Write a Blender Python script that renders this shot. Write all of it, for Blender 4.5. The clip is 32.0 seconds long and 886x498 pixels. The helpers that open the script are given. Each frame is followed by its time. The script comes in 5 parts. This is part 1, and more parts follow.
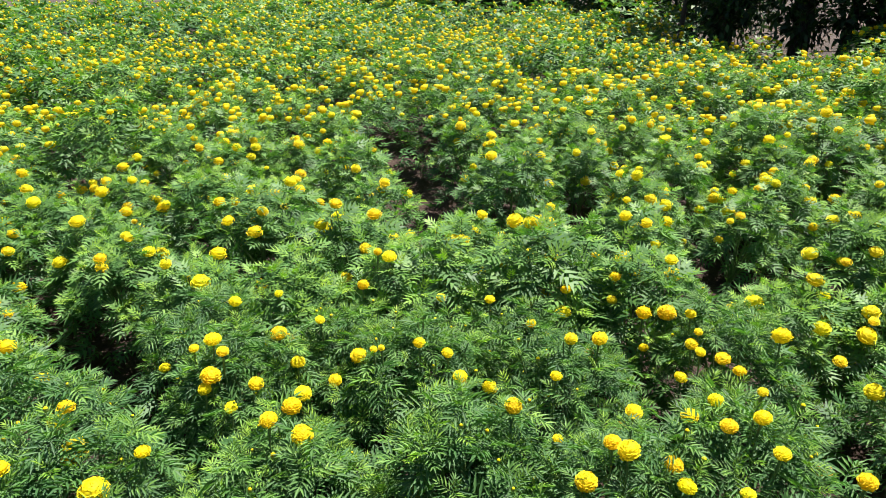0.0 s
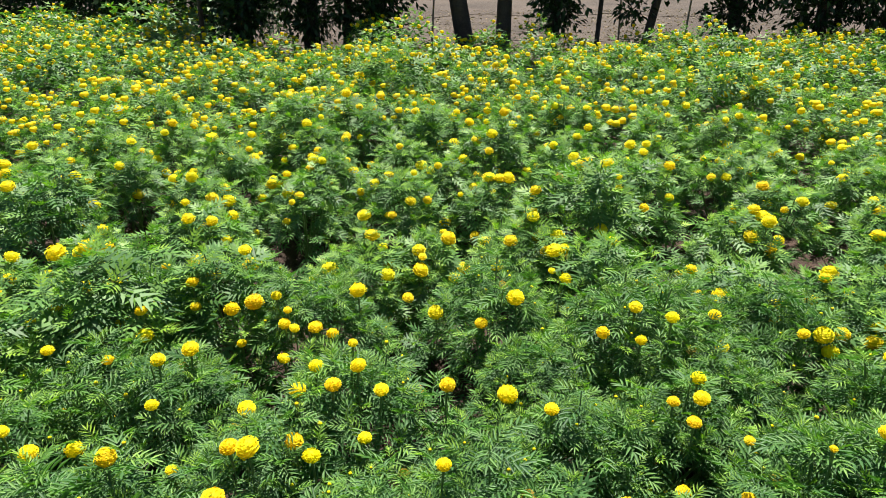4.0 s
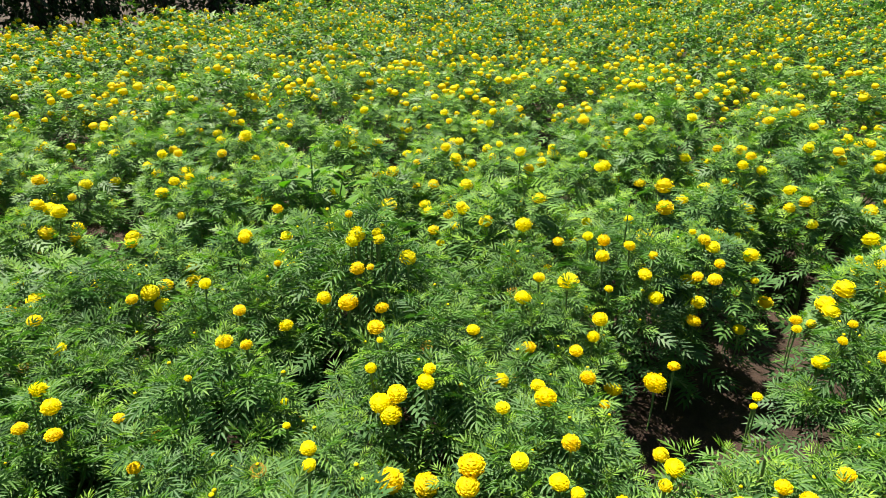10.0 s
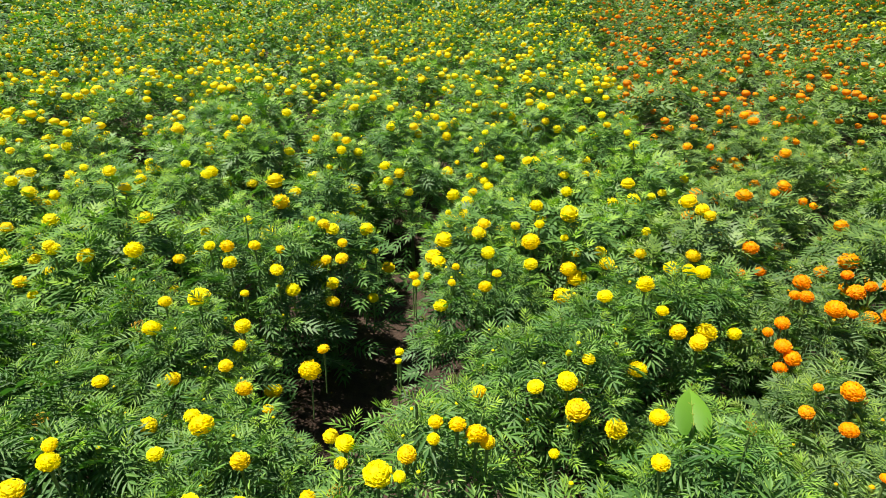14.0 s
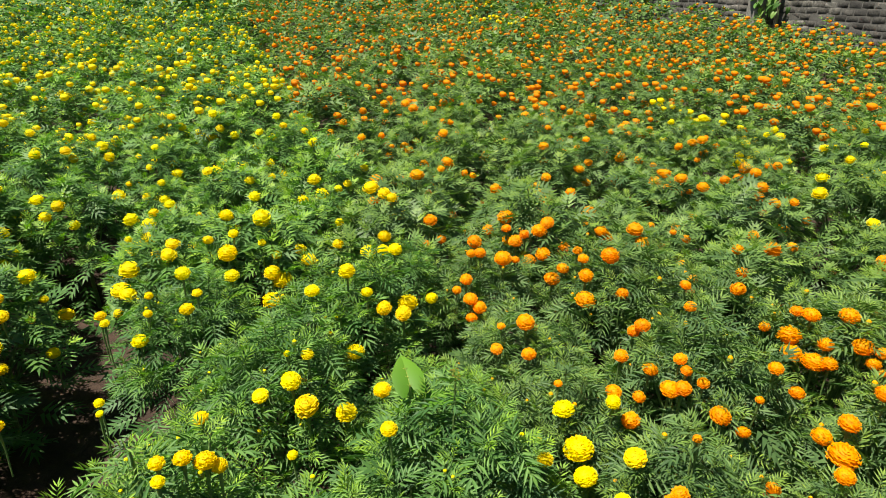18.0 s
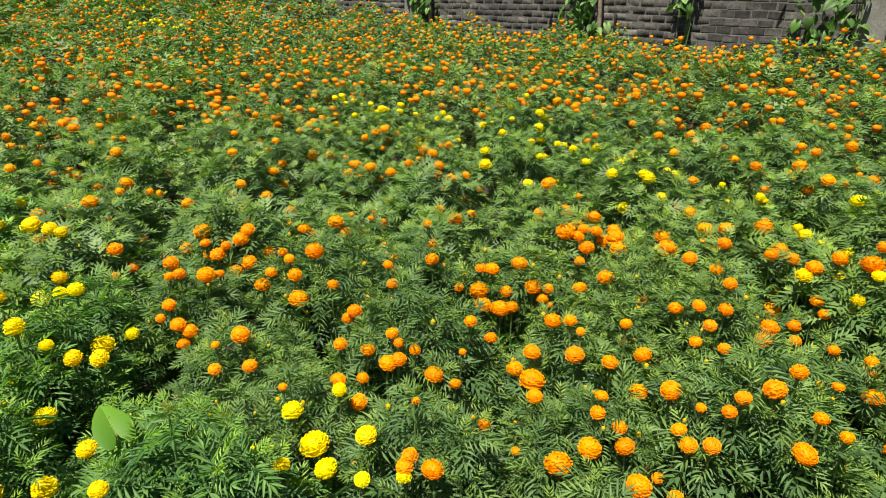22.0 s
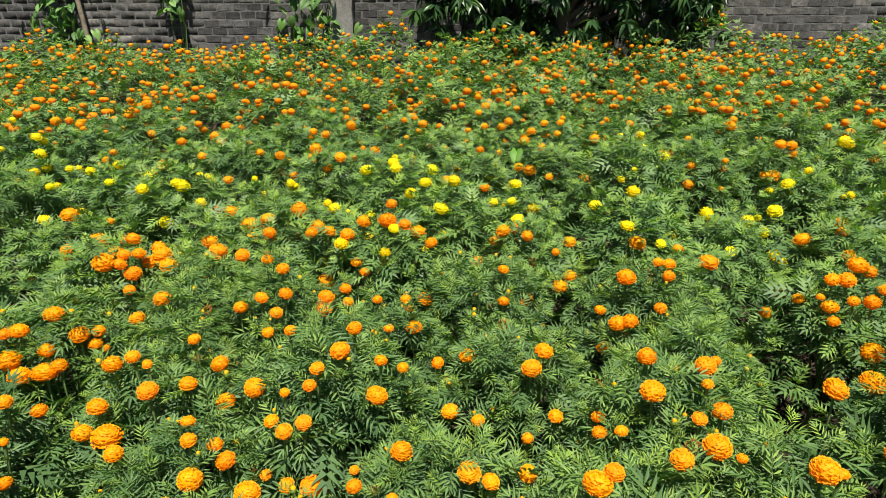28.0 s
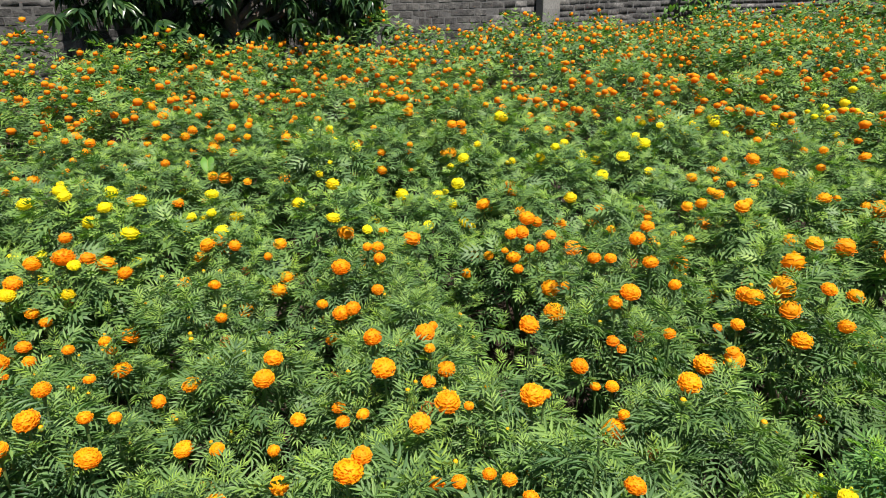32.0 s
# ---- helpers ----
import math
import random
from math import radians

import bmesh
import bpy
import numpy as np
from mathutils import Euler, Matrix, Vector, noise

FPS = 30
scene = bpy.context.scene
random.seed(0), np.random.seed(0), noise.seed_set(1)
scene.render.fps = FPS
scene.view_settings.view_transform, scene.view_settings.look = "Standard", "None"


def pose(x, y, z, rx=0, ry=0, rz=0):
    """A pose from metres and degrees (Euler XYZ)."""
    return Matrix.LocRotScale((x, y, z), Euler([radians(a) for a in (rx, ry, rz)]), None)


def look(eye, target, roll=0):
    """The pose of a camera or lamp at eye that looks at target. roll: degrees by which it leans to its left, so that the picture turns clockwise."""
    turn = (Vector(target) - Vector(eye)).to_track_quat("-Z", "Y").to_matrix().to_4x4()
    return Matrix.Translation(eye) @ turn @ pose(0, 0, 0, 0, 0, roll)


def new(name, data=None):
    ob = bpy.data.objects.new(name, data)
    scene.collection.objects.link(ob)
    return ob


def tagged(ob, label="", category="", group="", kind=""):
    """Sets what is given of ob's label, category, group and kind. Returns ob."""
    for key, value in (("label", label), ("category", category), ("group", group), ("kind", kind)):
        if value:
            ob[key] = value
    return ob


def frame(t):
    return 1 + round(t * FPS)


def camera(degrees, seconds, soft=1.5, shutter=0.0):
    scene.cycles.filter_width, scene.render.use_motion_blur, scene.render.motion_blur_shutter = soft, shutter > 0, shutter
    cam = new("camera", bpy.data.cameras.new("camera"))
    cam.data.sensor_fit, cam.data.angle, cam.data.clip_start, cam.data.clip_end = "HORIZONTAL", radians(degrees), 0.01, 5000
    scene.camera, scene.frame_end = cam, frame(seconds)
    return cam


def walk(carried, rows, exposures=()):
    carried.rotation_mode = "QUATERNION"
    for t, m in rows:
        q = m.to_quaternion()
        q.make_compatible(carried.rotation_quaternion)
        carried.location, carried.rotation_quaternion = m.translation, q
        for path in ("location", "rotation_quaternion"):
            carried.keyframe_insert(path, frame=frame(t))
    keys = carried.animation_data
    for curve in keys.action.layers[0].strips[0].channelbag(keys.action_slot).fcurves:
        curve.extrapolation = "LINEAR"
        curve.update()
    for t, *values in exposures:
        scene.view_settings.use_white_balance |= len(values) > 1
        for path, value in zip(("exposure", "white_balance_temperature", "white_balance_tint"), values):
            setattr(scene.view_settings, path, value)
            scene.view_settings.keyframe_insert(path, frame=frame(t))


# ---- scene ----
cam = camera(70.17, 32.0, soft=0.9)

# seconds, eye x y z, heading (left of +y), pitch, roll
ROWS = [
    (0.0, -0.004, -0.132, 1.920, 126.06, -24.48, -0.63),
    (0.5, -0.011, -0.110, 1.916, 122.03, -24.46, -0.71),
    (1.0, -0.016, -0.083, 1.921, 117.45, -24.58, -0.74),
    (1.5, -0.024, -0.076, 1.913, 112.35, -24.54, -0.57),
    (2.0, -0.032, -0.077, 1.911, 107.24, -24.58, -0.54),
    (2.5, -0.049, -0.065, 1.900, 102.05, -24.52, -0.39),
    (3.0, -0.061, -0.052, 1.885, 96.86, -24.24, -0.17),
    (3.5, -0.057, -0.062, 1.866, 91.71, -24.22, -0.08),
    (5.5, -0.068, -0.123, 1.830, 71.35, -24.13, 0.08),
    (6.0, -0.089, -0.109, 1.809, 66.16, -24.13, 0.12),
    (6.5, -0.105, -0.094, 1.800, 60.95, -24.08, 0.21),
    (7.0, -0.093, -0.067, 1.800, 55.76, -24.03, 0.31),
    (7.5, -0.084, -0.039, 1.793, 50.62, -24.00, 0.30),
    (8.0, -0.069, -0.010, 1.782, 45.49, -23.95, 0.34),
    (8.5, -0.053, 0.013, 1.766, 40.45, -23.88, 0.34),
    (9.0, -0.041, 0.024, 1.757, 35.65, -23.87, 0.42),
    (9.5, -0.028, 0.024, 1.751, 30.95, -23.85, 0.53),
    (10.0, -0.015, 0.020, 1.750, 26.34, -23.82, 0.62),
    (10.5, 0.000, 0.019, 1.746, 21.77, -23.70, 0.64),
    (11.0, 0.004, 0.025, 1.738, 17.36, -23.61, 0.59),
    (11.5, -0.001, 0.039, 1.726, 12.89, -23.45, 0.62),
    (12.0, 0.016, 0.048, 1.730, 8.47, -23.30, 0.67),
    (12.5, 0.012, 0.049, 1.730, 4.17, -23.26, 0.68),
    (13.0, 0.000, 0.050, 1.726, 0.00, -23.22, 0.54),
    (13.5, -0.004, 0.050, 1.719, -4.33, -23.19, 0.54),
    (14.0, 0.012, 0.057, 1.719, -8.68, -23.13, 0.49),
    (14.5, 0.017, 0.059, 1.715, -13.01, -23.04, 0.47),
    (15.0, 0.002, 0.062, 1.713, -17.22, -22.97, 0.45),
    (15.5, -0.007, 0.055, 1.719, -21.21, -22.90, 0.43),
    (17.5, 0.003, 0.038, 1.725, -33.61, -22.87, 0.06),
    (18.0, 0.023, 0.020, 1.723, -37.12, -22.91, 0.07),
    (18.5, 0.028, 0.010, 1.726, -40.53, -22.96, -0.03),
    (19.0, 0.031, 0.005, 1.722, -43.93, -22.93, -0.09),
    (19.5, 0.040, -0.005, 1.728, -47.38, -22.94, -0.17),
    (20.0, 0.032, -0.003, 1.724, -50.66, -22.89, -0.30),
    (20.5, 0.028, -0.006, 1.726, -54.00, -22.92, -0.40),
    (21.0, 0.029, -0.015, 1.723, -57.39, -22.93, -0.42),
    (21.5, 0.033, -0.024, 1.727, -60.74, -22.96, -0.45),
    (22.0, 0.045, -0.036, 1.726, -64.22, -22.97, -0.36),
    (22.5, 0.048, -0.045, 1.723, -67.56, -22.98, -0.46),
    (23.0, 0.044, -0.051, 1.724, -70.90, -23.00, -0.54),
    (23.5, 0.043, -0.057, 1.728, -74.33, -23.04, -0.51),
    (24.0, 0.036, -0.066, 1.733, -77.78, -23.07, -0.48),
    (24.5, 0.033, -0.072, 1.734, -81.16, -23.08, -0.48),
    (25.0, 0.030, -0.077, 1.738, -84.64, -23.13, -0.48),
    (25.5, 0.030, -0.081, 1.742, -87.98, -23.14, -0.57),
    (27.5, 0.064, -0.093, 1.725, -101.72, -23.06, -0.58),
    (28.0, 0.065, -0.092, 1.723, -105.22, -23.05, -0.53),
    (28.5, 0.061, -0.089, 1.723, -108.59, -23.08, -0.65),
    (29.0, 0.068, -0.086, 1.720, -111.98, -23.17, -0.78),
    (29.5, 0.060, -0.090, 1.723, -115.43, -23.18, -0.77),
    (30.0, 0.063, -0.094, 1.725, -118.90, -23.21, -0.79),
    (30.5, 0.086, -0.097, 1.717, -122.33, -23.18, -0.78),
    (31.0, 0.082, -0.101, 1.717, -125.71, -23.22, -0.88),
    (31.5, 0.072, -0.107, 1.713, -129.19, -23.25, -0.84),
    (32.0, 0.061, -0.115, 1.710, -132.62, -23.32, -0.85),
]
walk(cam, [(t, pose(x, y, z, 90 + p, 0, h) @ pose(0, 0, 0, 0, 0, r)) for t, x, y, z, h, p, r in ROWS],
     exposures=[(0.0, 1.26, 6200.0, 15.0), (4.0, 1.26, 6350.0, 11.0), (7.0, 1.27, 6650.0, 7.0), (13.0, 1.10, 6850.0, 8.0),
                (20.0, 0.90, 6900.0, 7.0), (25.0, 0.87, 6700.0, 7.0), (32.0, 0.98, 6250.0, 13.5)])

# ---- sky and sun ----
SUN_AZ, SUN_EL = radians(-78), radians(69)      # compass bearing from +y towards +x
world = bpy.data.worlds.new("sky")
scene.world = world
world.use_nodes = True
wn = world.node_tree
sky = wn.nodes.new("ShaderNodeTexSky")
sky.sky_type = 'NISHITA'
sky.sun_disc = False
sky.sun_elevation, sky.sun_rotation = SUN_EL, SUN_AZ
bg = wn.nodes["Background"]
bg.inputs["Strength"].default_value = 0.036
wn.links.new(sky.outputs[0], bg.inputs["Color"])
sun_data = bpy.data.lights.new("sun", 'SUN')
sun_data.energy, sun_data.angle, sun_data.color = 4.8, radians(0.53), (1.0, 0.94, 0.82)
sun = new("sun", sun_data)
to_sun = Vector((math.sin(SUN_AZ) * math.cos(SUN_EL), math.cos(SUN_AZ) * math.cos(SUN_EL), math.sin(SUN_EL)))
sun.matrix_world = look(to_sun * 60, (0, 0, 0))

# ---- plan ----
# rows of the field run along the bearing ROW; b counts metres across the rows towards the brick wall
ROW = radians(17)
AX = Vector((math.sin(ROW), math.cos(ROW), 0))
BX = Vector((math.cos(ROW), -math.sin(ROW), 0))
WALL_B = 9.45            # face of the brick wall
COLOUR_B = 0.70          # yellow below, orange above
TREE_X = -10.3           # line of the trees and the wire fence


def edge_x(y):
    """Where the field ends towards the trees: farther off beside the hedge."""
    return TREE_X if y > -3.5 else TREE_X - 3.5


def ab(a, b):
    """A place on the plan from metres along and across the rows."""
    return AX.x * a + BX.x * b, AX.y * a + BX.y * b


def to_b(x, y):
    return BX.x * x + BX.y * y


def to_a(x, y):
    return AX.x * x + AX.y * y


def rise(x, y):
    """Height of the soil: level near the standing place, a little higher towards the field's edges."""
    r = np.hypot(x, y)
    u = np.clip((r - 3.0) / 7.0, 0, 1)
    a = AX.x * x + AX.y * y
    w = np.clip((a - 4.5) / 13.0, 0, 1)
    s = np.clip((-a - 7.0) / 9.0, 0, 1)
    e = np.clip((BX.x * x + BX.y * y - 5.0) / 3.5, 0, 1)
    return 0.17 * u * u * (3 - 2 * u) + 0.10 * e * e * (3 - 2 * e) + 0.60 * w * w * (3 - 2 * w) + 0.08 * s * s * (3 - 2 * s)


# ---- materials ----
def nodes_of(name):
    m = bpy.data.materials.new(name)
    m.use_nodes = True
    nt = m.node_tree
    return m, nt, nt.nodes["Principled BSDF"]


def add(nt, kind, **inputs):
    n = nt.nodes.new(kind)
    for k, v in inputs.items():
        n.inputs[k.replace("_", " ")].default_value = v
    return n


def ramp(nt, fac, stops):
    r = nt.nodes.new("ShaderNodeValToRGB")
    el = r.color_ramp.elements
    while len(el) < len(stops):
        el.new(0.5)
    for e, (p, c) in zip(el, stops):
        e.position, e.color = p, (*c, 1)
    nt.links.new(fac, r.inputs[0])
    return r.outputs[0]


def mix(nt, fac, a, b, mode='MIX'):
    n = nt.nodes.new("ShaderNodeMix")
    n.data_type, n.blend_type = 'RGBA', mode
    for sock, v in ((n.inputs[0], fac), (n.inputs[6], a), (n.inputs[7], b)):
        if isinstance(v, bpy.types.NodeSocket):
            nt.links.new(v, sock)
        elif isinstance(v, (int, float)):
            sock.default_value = v
        else:
            sock.default_value = (*v, 1)
    return n.outputs[2]


def noise_tex(nt, scale, detail=3.0, rough=0.6):
    n = add(nt, "ShaderNodeTexNoise", Scale=scale, Detail=detail, Roughness=rough)
    c = nt.nodes.new("ShaderNodeNewGeometry")
    nt.links.new(c.outputs["Position"], n.inputs["Vector"])
    return n.outputs["Fac"]


def bump(nt, bsdf, height, strength, distance):
    b = add(nt, "ShaderNodeBump", Strength=strength, Distance=distance)
    nt.links.new(height, b.inputs["Height"])
    nt.links.new(b.outputs[0], bsdf.inputs["Normal"])


def leaf_material(name, old, young, pale, rough=0.55, through_light=0.22, attr="age"):
    """Leaves: colour by age of the leaf, varied from leaf to leaf and in broad patches; light comes through them."""
    m, nt, p = nodes_of(name)
    if attr:
        a = nt.nodes.new("ShaderNodeAttribute")
        a.attribute_name = attr
        age = a.outputs["Fac"]
    else:
        age = noise_tex(nt, 3.0)
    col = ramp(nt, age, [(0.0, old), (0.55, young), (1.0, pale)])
    g = nt.nodes.new("ShaderNodeNewGeometry")
    vary = ramp(nt, g.outputs["Random Per Island"], [(0.0, (0.62, 0.66, 0.62)), (0.5, (1, 1, 1)), (1.0, (1.3, 1.2, 1.0))])
    col = mix(nt, 1.0, col, vary, 'MULTIPLY')
    patch = ramp(nt, noise_tex(nt, 0.9, 2), [(0.3, (0.84, 0.88, 0.92)), (0.7, (1.14, 1.08, 0.9))])
    col = mix(nt, 1.0, col, patch, 'MULTIPLY')
    nt.links.new(col, p.inputs["Base Color"])
    p.inputs["Roughness"].default_value = rough
    p.inputs["Specular IOR Level"].default_value = 0.30
    t = nt.nodes.new("ShaderNodeBsdfTranslucent")
    nt.links.new(mix(nt, 1.0, col, (1.0, 1.5, 0.4), 'MULTIPLY'), t.inputs["Color"])
    s = nt.nodes.new("ShaderNodeMixShader")
    s.inputs[0].default_value = through_light
    nt.links.new(p.outputs[0], s.inputs[1])
    nt.links.new(t.outputs[0], s.inputs[2])
    nt.links.new(s.outputs[0], nt.nodes["Material Output"].inputs["Surface"])
    return m


def petal_material(name, deep, mid, bright):
    m, nt, p = nodes_of(name)
    o = nt.nodes.new("ShaderNodeObjectInfo")
    g = nt.nodes.new("ShaderNodeNewGeometry")
    a = nt.nodes.new("ShaderNodeAttribute")
    a.attribute_name = "age"
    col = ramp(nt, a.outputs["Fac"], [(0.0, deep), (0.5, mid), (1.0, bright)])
    vary = ramp(nt, o.outputs["Random"], [(0.0, (0.95, 0.84, 0.7)), (0.45, (1, 1, 1)), (1.0, (1.01, 1.09, 1.0))])
    petal = ramp(nt, g.outputs["Random Per Island"], [(0.0, (0.9, 0.85, 0.8)), (0.5, (1, 1, 1)), (1.0, (1.03, 1.05, 1.0))])
    col = mix(nt, 1.0, mix(nt, 1.0, col, vary, 'MULTIPLY'), petal, 'MULTIPLY')
    nt.links.new(col, p.inputs["Base Color"])
    p.inputs["Roughness"].default_value = 0.6
    p.inputs["Specular IOR Level"].default_value = 0.25
    frill = noise_tex(nt, 150, 2, 0.6)
    col = mix(nt, 1.0, col, ramp(nt, frill, [(0.35, (0.97, 0.90, 0.8)), (0.6, (1, 1, 1))]), 'MULTIPLY')
    nt.links.new(col, p.inputs["Base Color"])
    bump(nt, p, frill, 0.5, 0.006)
    t = nt.nodes.new("ShaderNodeBsdfTranslucent")
    nt.links.new(col, t.inputs["Color"])
    s = nt.nodes.new("ShaderNodeMixShader")
    s.inputs[0].default_value = 0.42
    nt.links.new(p.outputs[0], s.inputs[1])
    nt.links.new(t.outputs[0], s.inputs[2])
    nt.links.new(s.outputs[0], nt.nodes["Material Output"].inputs["Surface"])
    return m


def plain_material(name, dark, light, scale, rough=0.8, fine=0.0, relief=0.004, metal=0.0):
    """Two scales of noise between two colours, with relief."""
    m, nt, p = nodes_of(name)
    big = noise_tex(nt, scale, 4)
    col = ramp(nt, big, [(0.3, dark), (0.7, light)])
    small = noise_tex(nt, fine or scale * 12, 4, 0.7)
    col = mix(nt, 1.0, col, ramp(nt, small, [(0.25, (0.6, 0.6, 0.6)), (0.75, (1.3, 1.3, 1.3))]), 'MULTIPLY')
    nt.links.new(col, p.inputs["Base Color"])
    p.inputs["Roughness"].default_value = rough
    p.inputs["Metallic"].default_value = metal
    bump(nt, p, small, 0.7, relief)
    return m


def brick_material():
    m, nt, p = nodes_of("grey_brick")
    o = nt.nodes.new("ShaderNodeObjectInfo")
    g = nt.nodes.new("ShaderNodeNewGeometry")
    pick = add(nt, "ShaderNodeMath")
    pick.operation = 'ADD'
    nt.links.new(o.outputs["Random"], pick.inputs[0])
    nt.links.new(g.outputs["Random Per Island"], pick.inputs[1])
    fr = nt.nodes.new("ShaderNodeMath")
    fr.operation = 'FRACT'
    nt.links.new(pick.outputs[0], fr.inputs[0])
    col = ramp(nt, fr.outputs[0], [(0.0, (0.055, 0.054, 0.053)), (0.4, (0.092, 0.090, 0.088)), (0.75, (0.125, 0.122, 0.118)), (1.0, (0.195, 0.19, 0.184))])
    stain = ramp(nt, noise_tex(nt, 0.8, 5), [(0.35, (0.5, 0.5, 0.52)), (0.65, (1.1, 1.08, 1.05))])
    chips = ramp(nt, noise_tex(nt, 13, 4, 0.7), [(0.32, (0.45, 0.45, 0.46)), (0.5, (1, 1, 1)), (0.72, (1.5, 1.48, 1.42))])
    grain = noise_tex(nt, 45, 5, 0.75)
    col = mix(nt, 1.0, mix(nt, 1.0, col, stain, 'MULTIPLY'), chips, 'MULTIPLY')
    col = mix(nt, 1.0, col, ramp(nt, grain, [(0.3, (0.6, 0.6, 0.6)), (0.7, (1.25, 1.25, 1.25))]), 'MULTIPLY')
    nt.links.new(col, p.inputs["Base Color"])
    p.inputs["Roughness"].default_value = 0.9
    bump(nt, p, noise_tex(nt, 22, 6, 0.75), 1.0, 0.008)
    return m


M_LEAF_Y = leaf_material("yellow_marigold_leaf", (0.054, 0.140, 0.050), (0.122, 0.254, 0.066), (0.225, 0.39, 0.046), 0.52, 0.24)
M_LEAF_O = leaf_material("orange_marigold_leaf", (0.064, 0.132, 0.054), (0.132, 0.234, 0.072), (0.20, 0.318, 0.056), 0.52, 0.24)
M_STEM = plain_material("marigold_stem", (0.09, 0.17, 0.045), (0.14, 0.22, 0.06), 9, 0.6)
M_YELLOW = petal_material("yellow_petal", (0.95, 0.78, 0.002), (0.97, 0.85, 0.004), (0.97, 0.86, 0.01))
M_ORANGE = petal_material("orange_petal", (0.95, 0.30, 0.0), (0.97, 0.43, 0.001), (0.98, 0.55, 0.004))
M_SPENT_O = petal_material("wilted_orange", (0.22, 0.05, 0.01), (0.5, 0.11, 0.01), (0.7, 0.2, 0.02))
M_SPENT_Y = petal_material("wilted_yellow", (0.3, 0.17, 0.02), (0.55, 0.36, 0.03), (0.75, 0.55, 0.05))
M_BUD = plain_material("bud_green", (0.16, 0.26, 0.03), (0.30, 0.36, 0.04), 60, 0.5)
M_BRICK = brick_material()
M_MORTAR = plain_material("old_mortar", (0.085, 0.083, 0.081), (0.155, 0.152, 0.148), 1.5, 0.95, 30)
M_CONCRETE = plain_material("weathered_concrete", (0.15, 0.147, 0.14), (0.27, 0.265, 0.25), 2.0, 0.9, 40)
M_BARK = plain_material("dark_bark", (0.040, 0.031, 0.024), (0.095, 0.075, 0.060), 3, 0.95, 35, 0.02)
M_TREELEAF = leaf_material("tree_leaf", (0.012, 0.035, 0.012), (0.03, 0.075, 0.02), (0.07, 0.14, 0.03), 0.4, 0.2)
M_MANGO = leaf_material("mango_leaf", (0.018, 0.048, 0.02), (0.045, 0.10, 0.035), (0.10, 0.19, 0.06), 0.3, 0.18)
M_VINE = leaf_material("vine_leaf", (0.045, 0.11, 0.03), (0.085, 0.20, 0.05), (0.18, 0.32, 0.09), 0.5, 0.25)
M_BROAD = leaf_material("broad_leaf", (0.055, 0.15, 0.016), (0.10, 0.25, 0.024), (0.18, 0.36, 0.04), 0.5, 0.35)
M_LITTER = leaf_material("dry_litter", (0.08, 0.055, 0.036), (0.17, 0.125, 0.09), (0.30, 0.25, 0.19), 0.8, 0.1)
M_WOOD = plain_material("dead_wood", (0.16, 0.12, 0.09), (0.33, 0.27, 0.21), 4, 0.9, 30)
M_WIRE = plain_material("rusty_wire", (0.10, 0.07, 0.05), (0.22, 0.17, 0.13), 20, 0.6, 80, 0.001, 0.6)
M_STONE = plain_material("pale_stone", (0.5, 0.5, 0.48), (0.72, 0.71, 0.68), 6, 0.9, 30)


# ---- mesh helpers ----
def mesh_of(name, verts, quads, material, ages=None, smooth=False):
    """A mesh from arrays: verts (n, 3), faces (m, 3 or 4); ages: one number a vertex."""
    verts, quads = np.asarray(verts, np.float32), np.asarray(quads, np.int32)
    me = bpy.data.meshes.new(name)
    n, k = quads.shape
    me.vertices.add(len(verts))
    me.vertices.foreach_set("co", verts.ravel())
    me.loops.add(n * k)
    me.loops.foreach_set("vertex_index", quads.ravel())
    me.polygons.add(n)
    me.polygons.foreach_set("loop_start", np.arange(0, n * k, k, dtype=np.int32))
    if ages is not None:
        at = me.attributes.new("age", 'FLOAT', 'POINT')
        at.data.foreach_set("value", np.asarray(ages, np.float32))
    me.update(calc_edges=True)
    if smooth:
        me.polygons.foreach_set("use_smooth", np.ones(n, bool))
    me.materials.append(material)
    return me


def mesh_bm(name, bm, material, smooth=False):
    me = bpy.data.meshes.new(name)
    bm.to_mesh(me)
    bm.free()
    me.materials.append(material)
    if smooth:
        me.polygons.foreach_set("use_smooth", np.ones(len(me.polygons), bool))
    return me


def put(name, me, parent=None, m=None, label=""):
    ob = new(name, me)
    if parent is not None:
        ob.parent = parent
    if m is not None:
        ob.matrix_basis = m
    if label:
        tagged(ob, label)
    return ob


def frames_of(axis, spin):
    """Turning matrices (n, 3, 3) whose columns are x = axis, y, z with a spin about the axis; z leans upwards at spin 0."""
    x = axis / np.linalg.norm(axis, axis=1, keepdims=True)
    side = np.cross(np.array([0.0, 0, 1]), x)
    side += np.array([1e-4, 0, 0])
    side /= np.linalg.norm(side, axis=1, keepdims=True)
    up = np.cross(x, side)
    c, s = np.cos(spin)[:, None], np.sin(spin)[:, None]
    return np.stack([x, side * c + up * s, up * c - side * s], -1)


def scatter(tv, tq, turn, size, place, age=None, tage=None):
    """Copies of a small template, joined: returns verts, faces, ages."""
    v = np.einsum('nij,vj->nvi', turn * size[:, None, None], tv) + place[:, None, :]
    q = tq[None] + (np.arange(len(place)) * len(tv))[:, None, None]
    a = None
    if age is not None:
        a = np.repeat(age, len(tv)) if tage is None else (age[:, None] + tage[None]).ravel()
    return v.reshape(-1, 3), q.reshape(-1, tq.shape[1]), a


